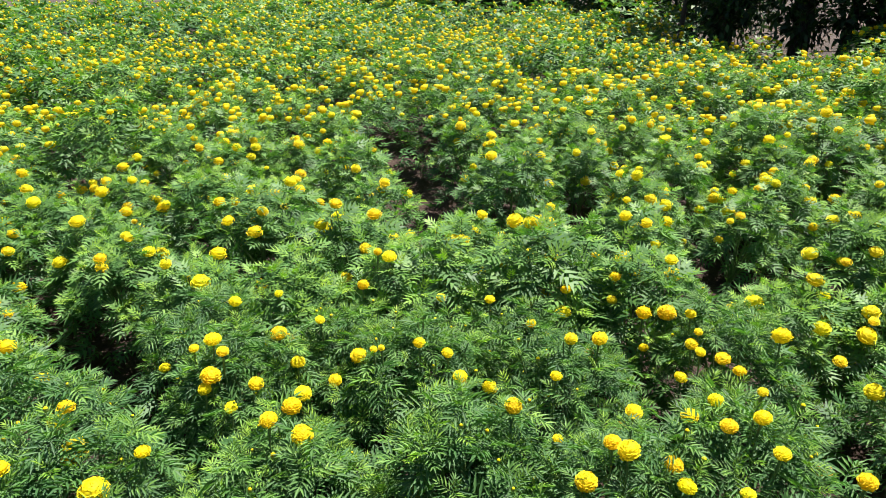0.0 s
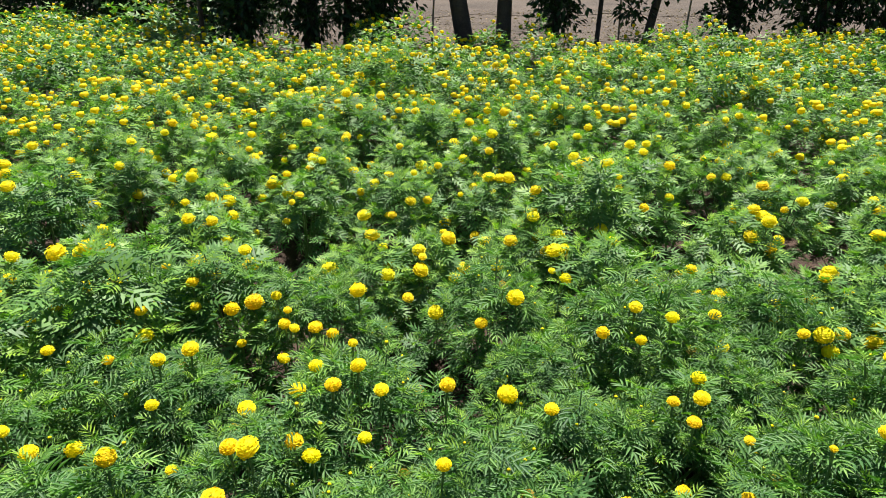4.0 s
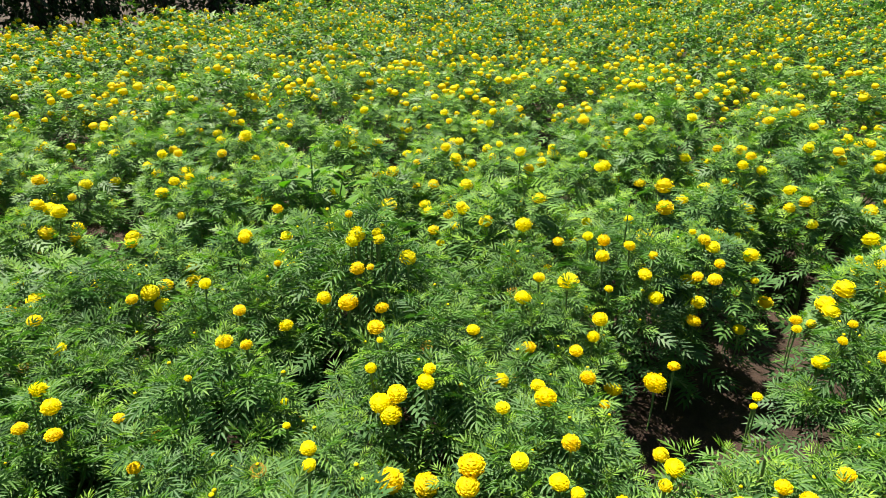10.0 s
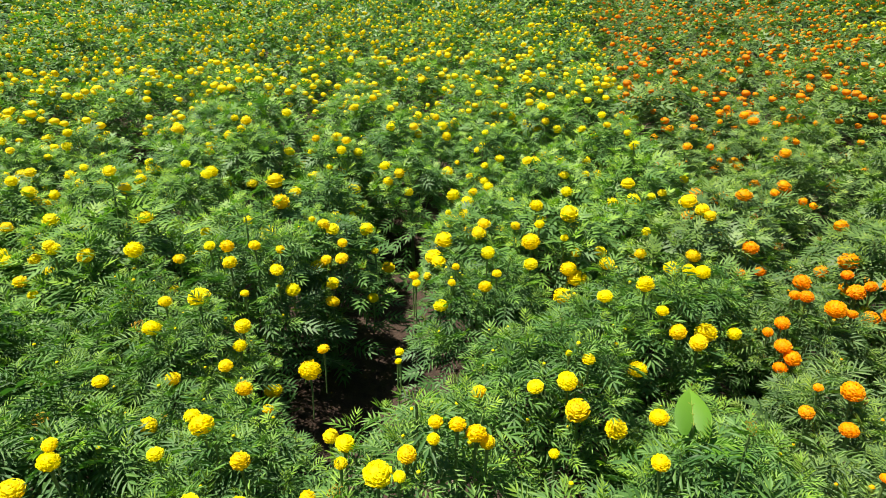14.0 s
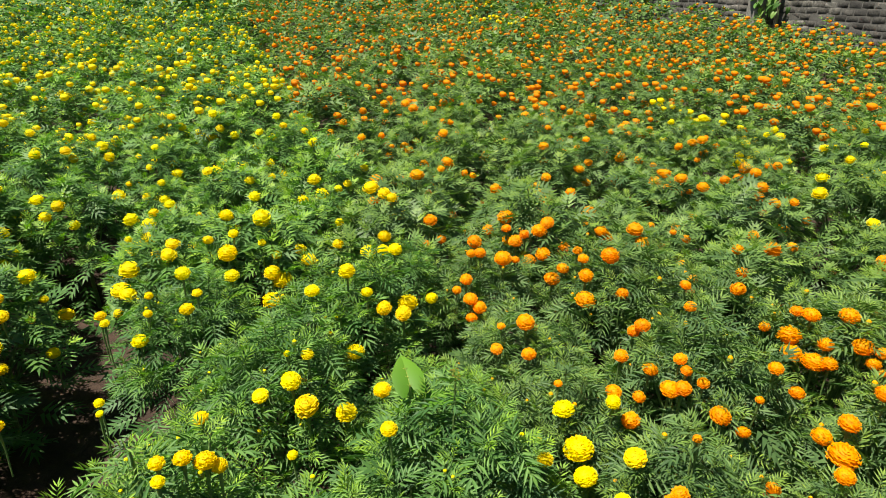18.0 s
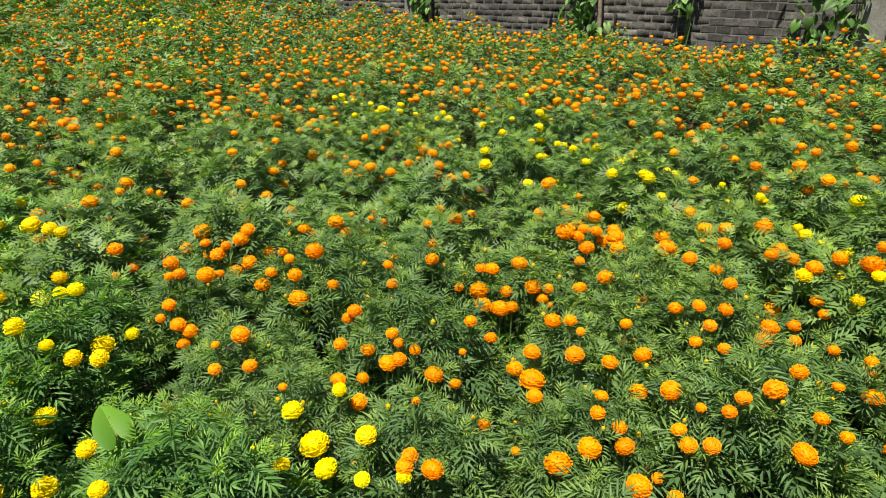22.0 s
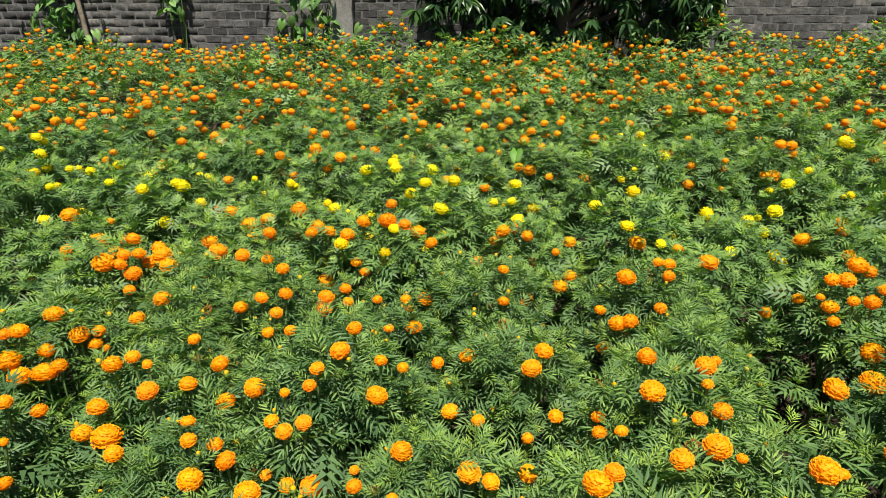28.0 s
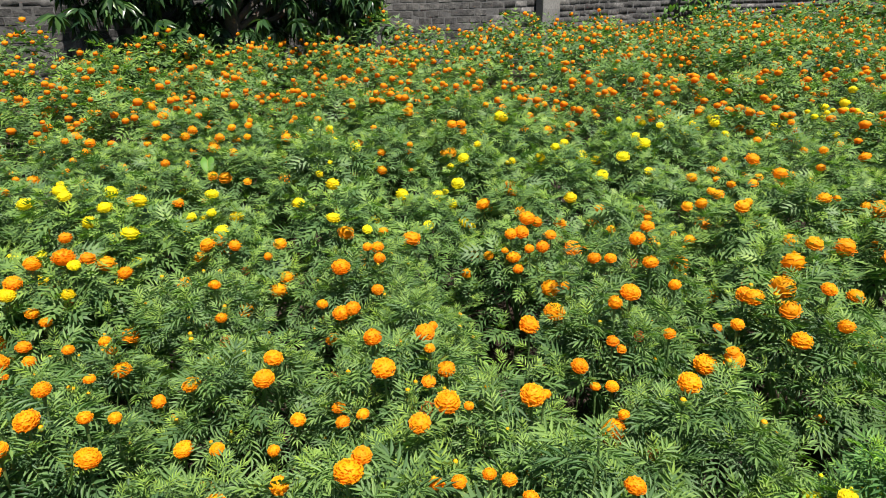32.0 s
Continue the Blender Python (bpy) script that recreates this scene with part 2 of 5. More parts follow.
def merged(pieces):
    vs, qs, as_, n = [], [], [], 0
    for v, q, a in pieces:
        vs.append(v)
        qs.append(q + n)
        as_.append(a if a is not None else np.full(len(v), 0.5))
        n += len(v)
    return np.concatenate(vs), np.concatenate(qs), np.concatenate(as_)


def tube(points, radii, sides=6):
    """A tapered tube along points: verts, quads."""
    pts, v, q = np.array(points, float), [], []
    for i, (p, r) in enumerate(zip(pts, radii)):
        d = pts[min(i + 1, len(pts) - 1)] - pts[max(i - 1, 0)]
        d /= np.linalg.norm(d)
        e = np.cross(d, (0.31, 0.95, 0.05))
        e /= np.linalg.norm(e)
        g = np.cross(d, e)
        for k in range(sides):
            t = 2 * math.pi * k / sides
            v.append(p + r * (math.cos(t) * e + math.sin(t) * g))
        if i:
            for k in range(sides):
                a, b = (i - 1) * sides + k, (i - 1) * sides + (k + 1) % sides
                q.append((a, b, b + sides, a + sides))
    v.append(pts[-1])
    top = len(v) - 1
    q += [((len(pts) - 1) * sides + k, (len(pts) - 1) * sides + (k + 1) % sides, top, top) for k in range(0)]
    return np.array(v), np.array(q)


def merged_tubes(tubes):
    return merged([(v, q, None) for v, q in tubes])


# ---- ground ----
def ground_lines(half, step):
    inner = np.arange(-half, half + step / 2, step)
    outer = half * np.geomspace(1.25, 3000 / half, 14)
    return np.concatenate([-outer[::-1], inner, outer])


def build_ground():
    gx, gy = ground_lines(15, 0.25), ground_lines(15, 0.25)
    x, y = np.meshgrid(gx, gy, indexing='ij')
    b = BX.x * x + BX.y * y
    z = rise(x, y)
    ridge = 0.035 * np.cos(2 * math.pi * (b - 0.19) / 0.58)       # planting ridges
    inside = (np.abs(x) < 14) & (np.abs(y) < 14) & (x > TREE_X - 0.2)
    z = z + np.where(inside, ridge + 0.02 * np.sin(7 * x + 3 * y) * np.sin(5 * y - 2 * x), 0)
    back = np.clip((TREE_X - 1.0 - x) / 25, 0, 3)
    z = z + back * 0.35
    n, k = x.shape
    v = np.stack([x.ravel(), y.ravel(), z.ravel()], 1)
    i = np.arange(n * k).reshape(n, k)
    q = np.stack([i[:-1, :-1], i[1:, :-1], i[1:, 1:], i[:-1, 1:]], -1).reshape(-1, 4)
    m, nt, p = nodes_of("field_soil_and_dry_earth")
    geo = nt.nodes.new("ShaderNodeNewGeometry")
    sep = nt.nodes.new("ShaderNodeSeparateXYZ")
    nt.links.new(geo.outputs["Position"], sep.inputs[0])
    edge = add(nt, "ShaderNodeMapRange")
    for key, val in (("From Min", TREE_X - 1.4), ("From Max", TREE_X - 0.4)):
        edge.inputs[key].default_value = val
    nt.links.new(sep.outputs[0], edge.inputs["Value"])
    soil = ramp(nt, noise_tex(nt, 1.6, 5), [(0.3, (0.032, 0.019, 0.014)), (0.7, (0.075, 0.045, 0.033))])
    earth = ramp(nt, noise_tex(nt, 0.5, 5), [(0.3, (0.050, 0.038, 0.030)), (0.7, (0.104, 0.081, 0.065))])
    fine = noise_tex(nt, 26, 5, 0.75)
    col = mix(nt, edge.outputs[0], earth, soil)
    col = mix(nt, 1.0, col, ramp(nt, fine, [(0.3, (0.55, 0.55, 0.55)), (0.7, (1.35, 1.3, 1.25))]), 'MULTIPLY')
    nt.links.new(col, p.inputs["Base Color"])
    p.inputs["Roughness"].default_value = 0.95
    bump(nt, p, fine, 1.0, 0.03)
    g = put("ground", mesh_of("ground", v, q, m, smooth=True))
    tagged(g, "reddish brown field soil, dry earth beyond the trees", "ground", kind="structure")


build_ground()


# ---- plan of the bushes ----
# bare strips between the bushes: from x, y to x, y, half width
GAPS = [
    (-0.85, -2.03, -1.07, -2.69, 0.12), (-0.95, -2.65, -1.04, -3.5, 0.05), (-1.80, -2.28, -2.0, -2.55, 0.05), (-2.80, -2.12, -3.97, -3.53, 0.20),
    (-2.80, -1.98, -2.95, -2.10, 0.05), (-3.35, -1.0, -4.16, -1.03, 0.05), (-2.70, -0.57, -3.08, -0.58, 0.05), (-1.85, -0.08, -2.40, -0.05, 0.05),
    (-2.80, 0.23, -2.96, 0.31, 0.03), (-1.50, 1.09, -1.85, 1.26, 0.06), (-0.95, 2.04, -0.99, 2.26, 0.03), (-0.03, 1.50, 0.05, 2.25, 0.16),
    (0.05, 2.25, 0.20, 2.40, 0.15), (0.20, 2.40, 0.21, 2.97, 0.07), (0.20, 2.90, 0.31, 3.25, 0.04),
]
GAPS += [
    (0.49, 1.80, 0.52, 1.93, 0.02), (1.31, 3.10, 1.38, 3.26, 0.03), (1.10, 1.47, 1.22, 1.72, 0.05), (1.66, 2.10, 1.76, 2.25, 0.03),
    (1.48, 3.42, 1.54, 3.58, 0.03), (2.02, 0.33, 2.20, 0.43, 0.04), (1.78, 0.01, 1.99, -0.13, 0.05), (1.10, -1.27, 1.67, -1.80, 0.08),
    (2.60, -2.20, 2.80, -2.58, 0.06), (0.98, -2.36, 1.06, -2.55, 0.04), (-2.53, -5.44, -2.80, -6.0, 0.10), (-4.07, -4.16, -4.50, -4.60, 0.10),
    (-4.79, -3.85, -5.30, -4.20, 0.10),
]
BUSH_R = (0.275, 0.29, 0.30, 0.28, 0.295, 0.31)        # half width and height of the forms of bush
BUSH_H = (0.70, 0.73, 0.76, 0.74, 0.71, 0.75)
SINGLE_D = 5.2

# flower heads of the bushes round the standing place
YELLOW_HEADS = []
YELLOW_HEADS += [  # x, y, z, width in mm
    (-0.597, -1.578, 0.720, 47), (-0.963, -2.099, 0.572, 50), (-0.892, -1.731, 0.679, 46), (-0.958, -1.865, 0.747, 38), (-0.924, -1.736, 0.710, 71), (-0.999, -1.812, 0.781, 63),
    (-0.915, -1.638, 0.634, 44), (-0.990, -1.750, 0.762, 45), (-1.256, -2.038, 0.735, 56), (-1.006, -1.618, 0.679, 55), (-0.825, -1.321, 0.797, 54), (-0.920, -1.338, 0.772, 62),
    (-1.211, -1.738, 0.721, 66), (-0.851, -1.219, 0.778, 64), (-1.397, -1.951, 0.733, 39), (-1.145, -1.564, 0.578, 64), (-1.196, -1.634, 0.650, 57), (-1.370, -1.695, 0.715, 40),
    (-1.264, -1.527, 0.577, 52), (-1.276, -1.415, 0.717, 58), (-1.665, -1.748, 0.718, 52), (-1.294, -1.361, 0.753, 28), (-1.301, -1.332, 0.766, 26), (-1.766, -1.750, 0.828, 40),
]
YELLOW_HEADS += [  # x, y, z, width in mm
    (-1.743, -1.667, 0.837, 64), (-1.367, -1.224, 0.790, 46), (-1.420, -1.150, 0.751, 44), (-1.768, -1.428, 0.712, 44), (-1.415, -1.096, 0.682, 53), (-1.525, -1.048, 0.591, 64),
    (-1.863, -1.261, 0.713, 44), (-1.281, -0.822, 0.775, 55), (-1.800, -1.044, 0.711, 45), (-1.366, -0.716, 0.648, 36), (-1.555, -0.821, 0.715, 44), (-2.016, -1.017, 0.664, 70),
    (-2.057, -1.030, 0.743, 49), (-1.678, -0.833, 0.785, 48), (-1.219, -0.565, 0.688, 63), (-1.759, -0.766, 0.768, 56), (-1.320, -0.542, 0.758, 51), (-2.205, -0.895, 0.672, 46),
    (-2.263, -0.913, 0.746, 51), (-1.311, -0.494, 0.761, 63), (-1.677, -0.598, 0.595, 62), (-2.203, -0.762, 0.656, 66), (-2.152, -0.728, 0.535, 42), (-2.242, -0.684, 0.663, 79),
]
YELLOW_HEADS += [  # x, y, z, width in mm
    (-1.356, -0.389, 0.736, 55), (-2.030, -0.548, 0.542, 52), (-2.206, -0.589, 0.708, 45), (-1.582, -0.414, 0.729, 55), (-2.098, -0.546, 0.647, 52), (-2.126, -0.535, 0.689, 36),
    (-1.344, -0.346, 0.696, 54), (-2.079, -0.508, 0.639, 42), (-1.620, -0.361, 0.784, 48), (-2.073, -0.430, 0.644, 60), (-1.543, -0.305, 0.772, 52), (-2.064, -0.369, 0.621, 50),
    (-1.441, -0.216, 0.664, 44), (-1.588, -0.235, 0.803, 52), (-1.690, -0.257, 0.814, 33), (-2.240, -0.283, 0.703, 76), (-1.533, -0.169, 0.756, 47), (-2.563, -0.090, 0.488, 58),
    (-2.674, -0.029, 0.570, 83), (-2.710, -0.019, 0.622, 44), (-1.217, -0.010, 0.766, 43), (-2.164, 0.016, 0.638, 65), (-1.620, 0.025, 0.700, 53), (-2.037, 0.176, 0.661, 52),
]
YELLOW_HEADS += [  # x, y, z, width in mm
    (-1.672, 0.219, 0.617, 74), (-2.090, 0.308, 0.733, 74), (-1.445, 0.302, 0.735, 45), (-2.491, 0.539, 0.639, 37), (-2.402, 0.578, 0.644, 60), (-1.786, 0.544, 0.761, 52),
    (-1.249, 0.469, 0.574, 48), (-1.813, 0.652, 0.838, 48), (-1.731, 0.651, 0.763, 42), (-1.792, 0.771, 0.807, 49), (-1.475, 0.660, 0.721, 38), (-1.323, 0.656, 0.534, 42),
    (-1.416, 0.700, 0.694, 44), (-1.468, 0.738, 0.734, 52), (-1.072, 0.547, 0.650, 62), (-1.539, 0.756, 0.751, 50), (-1.963, 1.009, 0.710, 49), (-1.897, 1.021, 0.616, 55),
    (-1.372, 0.843, 0.660, 33), (-1.102, 0.687, 0.734, 38), (-1.821, 1.163, 0.421, 54), (-1.890, 1.307, 0.663, 48), (-1.908, 1.396, 0.643, 75), (-1.883, 1.419, 0.589, 63),
]
YELLOW_HEADS += [  # x, y, z, width in mm
    (-1.979, 1.523, 0.600, 62), (-1.189, 0.931, 0.790, 21), (-1.579, 1.368, 0.772, 46), (-1.226, 1.097, 0.797, 53), (-1.431, 1.362, 0.711, 46), (-1.216, 1.166, 0.750, 40),
    (-1.776, 1.766, 0.751, 56), (-0.966, 1.027, 0.654, 23), (-1.034, 1.103, 0.655, 26), (-1.504, 1.646, 0.749, 32), (-1.344, 1.481, 0.613, 56), (-0.840, 0.959, 0.682, 44),
    (-0.721, 0.821, 0.793, 33), (-0.669, 1.052, 0.573, 75), (-0.623, 1.162, 0.485, 76), (-0.468, 1.084, 0.618, 63), (-0.477, 1.124, 0.647, 75), (-0.114, 2.627, 0.752, 56),
    (0.135, 0.935, 0.688, 24), (0.146, 0.950, 0.715, 31), (0.212, 0.937, 0.722, 42), (0.794, 2.532, 0.829, 64), (0.896, 2.420, 0.840, 48), (0.304, -1.504, 0.575, 52),
]
YELLOW_HEADS += [  # x, y, z, width in mm
    (0.234, -1.462, 0.654, 49), (-1.084, 2.377, 0.796, 62), (-0.948, 2.307, 0.792, 69), (-1.244, 1.747, 0.957, 33), (-0.791, 2.333, 0.794, 78), (-0.657, 2.401, 0.721, 53),
    (-0.523, 2.333, 0.797, 47), (-0.453, 2.297, 0.806, 56), (-0.354, 2.293, 0.806, 49), (-0.441, 2.248, 0.762, 58), (-0.266, 2.314, 0.776, 40), (-0.277, 2.246, 0.723, 55),
    (-0.037, 2.573, 0.683, 48), (-0.043, 2.538, 0.627, 61), (-0.108, 2.526, 0.630, 51), (-0.225, 2.235, 0.641, 64), (-0.086, 2.484, 0.538, 64), (-0.088, 2.388, 0.502, 63),
    (-1.203, 2.391, 0.608, 43), (-1.176, 1.695, 0.912, 63), (-1.179, 1.671, 0.895, 54), (-1.111, 1.730, 0.893, 49), (-1.127, 1.742, 0.913, 38), (-1.022, 1.776, 0.823, 69),
]
YELLOW_HEADS += [  # x, y, z, width in mm
    (-0.814, 2.253, 0.657, 58), (-0.809, 2.238, 0.623, 55), (-0.672, 2.321, 0.629, 42), (-0.588, 1.934, 0.776, 44), (-0.493, 1.968, 0.768, 77), (-0.606, 1.828, 0.742, 61),
    (-0.364, 1.942, 0.664, 58), (-0.364, 1.858, 0.641, 48), (-1.133, 1.624, 0.820, 56), (-1.097, 1.650, 0.823, 29), (-0.907, 2.178, 0.455, 46), (-0.743, 1.731, 0.630, 51),
    (-0.541, 1.719, 0.627, 54), (-0.398, 1.779, 0.621, 52), (-1.128, 1.554, 0.724, 72), (-1.207, 1.527, 0.734, 56), (-1.030, 1.608, 0.702, 51), (-0.909, 1.382, 0.779, 56),
    (-0.130, 1.597, 0.700, 72), (-0.095, 1.708, 0.700, 39), (-0.279, 1.870, 0.451, 67), (-0.254, 1.580, 0.594, 36), (-0.315, 1.600, 0.655, 53), (-0.557, 1.516, 0.618, 55),
]
YELLOW_HEADS += [  # x, y, z, width in mm
    (-0.436, 1.503, 0.649, 49), (-0.360, 1.313, 0.761, 63), (-0.683, 1.273, 0.728, 54), (-0.687, 1.303, 0.751, 37), (-0.844, 1.250, 0.736, 37), (-0.746, 1.225, 0.699, 61),
    (-0.781, 1.196, 0.675, 65), (-0.744, 1.188, 0.656, 67), (-0.457, 1.268, 0.727, 41), (-0.261, 1.204, 0.740, 48), (-0.068, 1.309, 0.700, 41), (-0.031, 1.200, 0.764, 49),
    (-0.041, 1.151, 0.753, 33), (-0.124, 1.199, 0.619, 42), (-0.259, 1.120, 0.692, 51), (-0.216, 1.125, 0.673, 36), (-0.357, 1.123, 0.710, 47), (-0.857, 1.322, 0.784, 22),
    (-0.390, 2.179, 0.667, 36), (0.062, 2.691, 0.684, 46), (0.102, 2.657, 0.603, 39), (0.081, 2.523, 0.437, 52), (0.415, 2.671, 0.633, 86), (0.388, 2.647, 0.542, 72),
]
YELLOW_HEADS += [  # x, y, z, width in mm
    (0.227, 2.176, 0.700, 44), (0.229, 2.113, 0.700, 35), (0.313, 2.068, 0.625, 61), (0.464, 2.018, 0.717, 57), (0.512, 2.047, 0.752, 37), (0.738, 2.398, 0.718, 87),
    (0.710, 2.548, 0.734, 49), (0.589, 2.629, 0.721, 60), (0.779, 2.424, 0.786, 47), (0.861, 2.338, 0.755, 36), (0.665, 2.144, 0.735, 57), (0.497, 2.138, 0.795, 59),
    (0.380, 2.149, 0.740, 32), (0.356, 2.091, 0.704, 34), (0.904, 2.298, 0.703, 43), (1.038, 2.297, 0.648, 68), (0.866, 2.273, 0.643, 76), (0.899, 2.254, 0.609, 86),
    (1.191, 2.318, 0.673, 55), (1.194, 2.068, 0.723, 70), (1.322, 2.146, 0.732, 64), (1.221, 1.998, 0.745, 53), (1.257, 1.965, 0.750, 62), (1.413, 2.285, 0.869, 63),
]
YELLOW_HEADS += [  # x, y, z, width in mm
    (0.837, 2.242, 0.539, 79), (0.826, 1.819, 0.756, 57), (0.955, 1.802, 0.800, 66), (0.981, 1.718, 0.745, 49), (1.025, 1.681, 0.684, 63), (1.158, 1.730, 0.643, 75),
    (1.104, 1.681, 0.638, 65), (1.299, 1.780, 0.597, 55), (0.637, 1.465, 0.756, 41), (0.880, 1.633, 0.587, 70), (0.564, 1.420, 0.722, 60), (0.478, 1.428, 0.706, 49),
    (0.312, 1.385, 0.738, 42), (0.579, 1.368, 0.663, 70), (0.695, 1.364, 0.591, 66), (0.164, 1.134, 0.855, 35), (0.211, 1.131, 0.845, 44), (0.154, 1.097, 0.841, 31),
    (0.250, 1.119, 0.826, 50), (0.273, 1.111, 0.807, 39), (0.097, 1.077, 0.824, 46), (0.036, 1.065, 0.792, 67), (0.078, 1.043, 0.800, 30), (0.819, 1.368, 0.613, 60),
]
YELLOW_HEADS += [  # x, y, z, width in mm
    (0.631, 1.028, 0.780, 43), (0.509, 1.325, 0.562, 31), (0.129, 1.661, 0.700, 31), (0.121, 1.612, 0.700, 23), (0.582, 1.475, 0.774, 22), (1.094, 0.911, 0.694, 61),
    (1.242, 0.867, 0.677, 48), (1.087, 0.844, 0.613, 82), (1.063, 0.795, 0.571, 66), (0.934, 0.820, 0.676, 44), (1.000, 0.640, 0.649, 42), (1.075, 0.672, 0.711, 58),
    (1.027, 0.542, 0.675, 39), (2.350, -0.474, 0.728, 51), (2.541, -0.325, 0.710, 68), (2.424, -0.527, 0.798, 49),
]
ORANGE_HEADS = []
ORANGE_HEADS += [  # x, y, z, width in mm
    (2.348, 1.152, 0.747, 51), (1.066, 0.064, 0.740, 31), (1.067, 0.008, 0.728, 50), (1.233, -0.151, 0.557, 40), (1.114, -0.256, 0.680, 32), (0.786, -0.756, 0.783, 36),
    (0.784, -0.816, 0.751, 37), (0.732, -0.851, 0.784, 33), (0.670, -0.840, 0.819, 34), (0.581, -0.783, 0.791, 25), (0.602, -0.822, 0.833, 36), (1.583, -2.141, 0.694, 52),
    (0.533, -0.763, 0.764, 43), (1.347, -1.940, 0.606, 42), (0.967, -1.502, 0.625, 58), (1.257, -1.981, 0.739, 57), (0.908, -1.504, 0.581, 36), (1.190, -1.982, 0.760, 49),
    (0.966, -1.664, 0.782, 53), (0.911, -1.580, 0.704, 45), (0.865, -1.525, 0.593, 45), (0.882, -1.585, 0.687, 33), (1.145, -2.076, 0.823, 63), (0.955, -1.731, 0.797, 70),
]
ORANGE_HEADS += [  # x, y, z, width in mm
    (0.746, -1.347, 0.607, 72), (0.735, -1.373, 0.646, 35), (1.153, -2.155, 0.847, 56), (1.064, -2.043, 0.765, 64), (0.478, -0.968, 0.851, 45), (0.978, -2.075, 0.695, 50),
    (0.817, -1.744, 0.701, 41), (0.610, -1.448, 0.773, 63), (0.749, -1.883, 0.557, 83), (0.759, -1.954, 0.660, 35), (0.694, -1.933, 0.708, 45), (0.729, -2.042, 0.760, 61),
    (0.506, -1.912, 0.741, 64), (0.509, -2.077, 0.846, 53), (0.428, -2.008, 0.781, 54), (2.601, 0.385, 0.717, 87), (2.496, 0.573, 0.755, 88), (2.503, 0.522, 0.739, 61),
    (2.575, 0.462, 0.746, 62), (2.538, 0.508, 0.762, 54), (2.496, 0.480, 0.697, 74), (2.092, 0.638, 0.759, 68), (2.064, 0.735, 0.730, 63), (2.082, 0.787, 0.716, 45),
]
ORANGE_HEADS += [  # x, y, z, width in mm
    (2.049, 0.568, 0.696, 70), (2.082, 0.521, 0.684, 47), (2.043, 0.528, 0.659, 47), (2.049, 0.506, 0.636, 35), (2.009, 0.655, 0.678, 55), (1.741, 0.405, 0.751, 58),
    (2.012, 0.765, 0.657, 88), (1.980, 0.735, 0.618, 74), (1.975, 0.663, 0.622, 82), (1.984, 0.623, 0.632, 55), (1.680, 0.587, 0.678, 48), (1.622, 0.632, 0.757, 44),
    (1.658, 0.442, 0.676, 59), (1.629, 0.304, 0.720, 59), (1.646, 0.490, 0.608, 61), (1.592, 0.417, 0.622, 83), (1.460, 0.368, 0.665, 50), (1.521, 0.614, 0.709, 26),
    (1.457, 0.610, 0.637, 43), (2.236, 0.344, 0.699, 70), (2.441, 0.492, 0.655, 50), (2.240, 0.439, 0.633, 59), (1.732, 0.348, 0.771, 44), (1.692, 0.306, 0.765, 31),
]
ORANGE_HEADS += [  # x, y, z, width in mm
    (1.797, 0.193, 0.764, 40), (1.646, 0.205, 0.712, 52), (1.737, 0.127, 0.705, 62), (1.646, 0.116, 0.635, 60), (1.476, 0.191, 0.710, 42), (1.410, 0.185, 0.704, 45),
    (1.412, 0.128, 0.676, 43), (1.380, 0.105, 0.648, 53), (1.323, 0.181, 0.659, 65), (1.181, 0.044, 0.715, 62), (1.525, 0.025, 0.747, 62), (1.426, -0.011, 0.707, 40),
    (1.392, -0.039, 0.694, 46), (1.385, -0.089, 0.716, 46), (1.448, -0.051, 0.770, 29), (1.436, -0.113, 0.787, 39), (1.457, -0.137, 0.820, 41), (1.491, -0.200, 0.841, 57),
    (1.566, -0.250, 0.857, 48), (2.102, -0.203, 0.640, 61), (2.149, -0.217, 0.666, 67), (2.112, -0.077, 0.719, 54), (2.118, 0.006, 0.713, 52), (2.075, -0.039, 0.669, 51),
]
ORANGE_HEADS += [  # x, y, z, width in mm
    (2.130, 0.079, 0.680, 55), (2.194, -0.077, 0.778, 52), (2.265, -0.026, 0.791, 48), (2.566, 0.079, 0.694, 68), (1.616, -0.081, 0.850, 35), (2.044, -0.004, 0.614, 48),
    (2.273, -0.615, 0.537, 77), (1.867, -0.479, 0.655, 61), (1.505, -0.367, 0.749, 35), (1.414, -0.279, 0.739, 63), (1.191, -0.296, 0.738, 57), (1.821, -0.547, 0.532, 49),
    (1.961, -0.376, 0.728, 40), (2.369, -0.309, 0.583, 55), (2.035, -0.284, 0.696, 39), (1.309, -0.090, 0.579, 63), (1.333, -0.031, 0.578, 43), (1.376, 0.017, 0.585, 32),
    (1.229, -0.186, 0.629, 42), (1.312, -0.197, 0.603, 27), (2.389, -0.363, 0.683, 51), (2.341, -0.388, 0.659, 47), (2.556, -0.353, 0.741, 67), (2.657, -0.210, 0.726, 66),
]
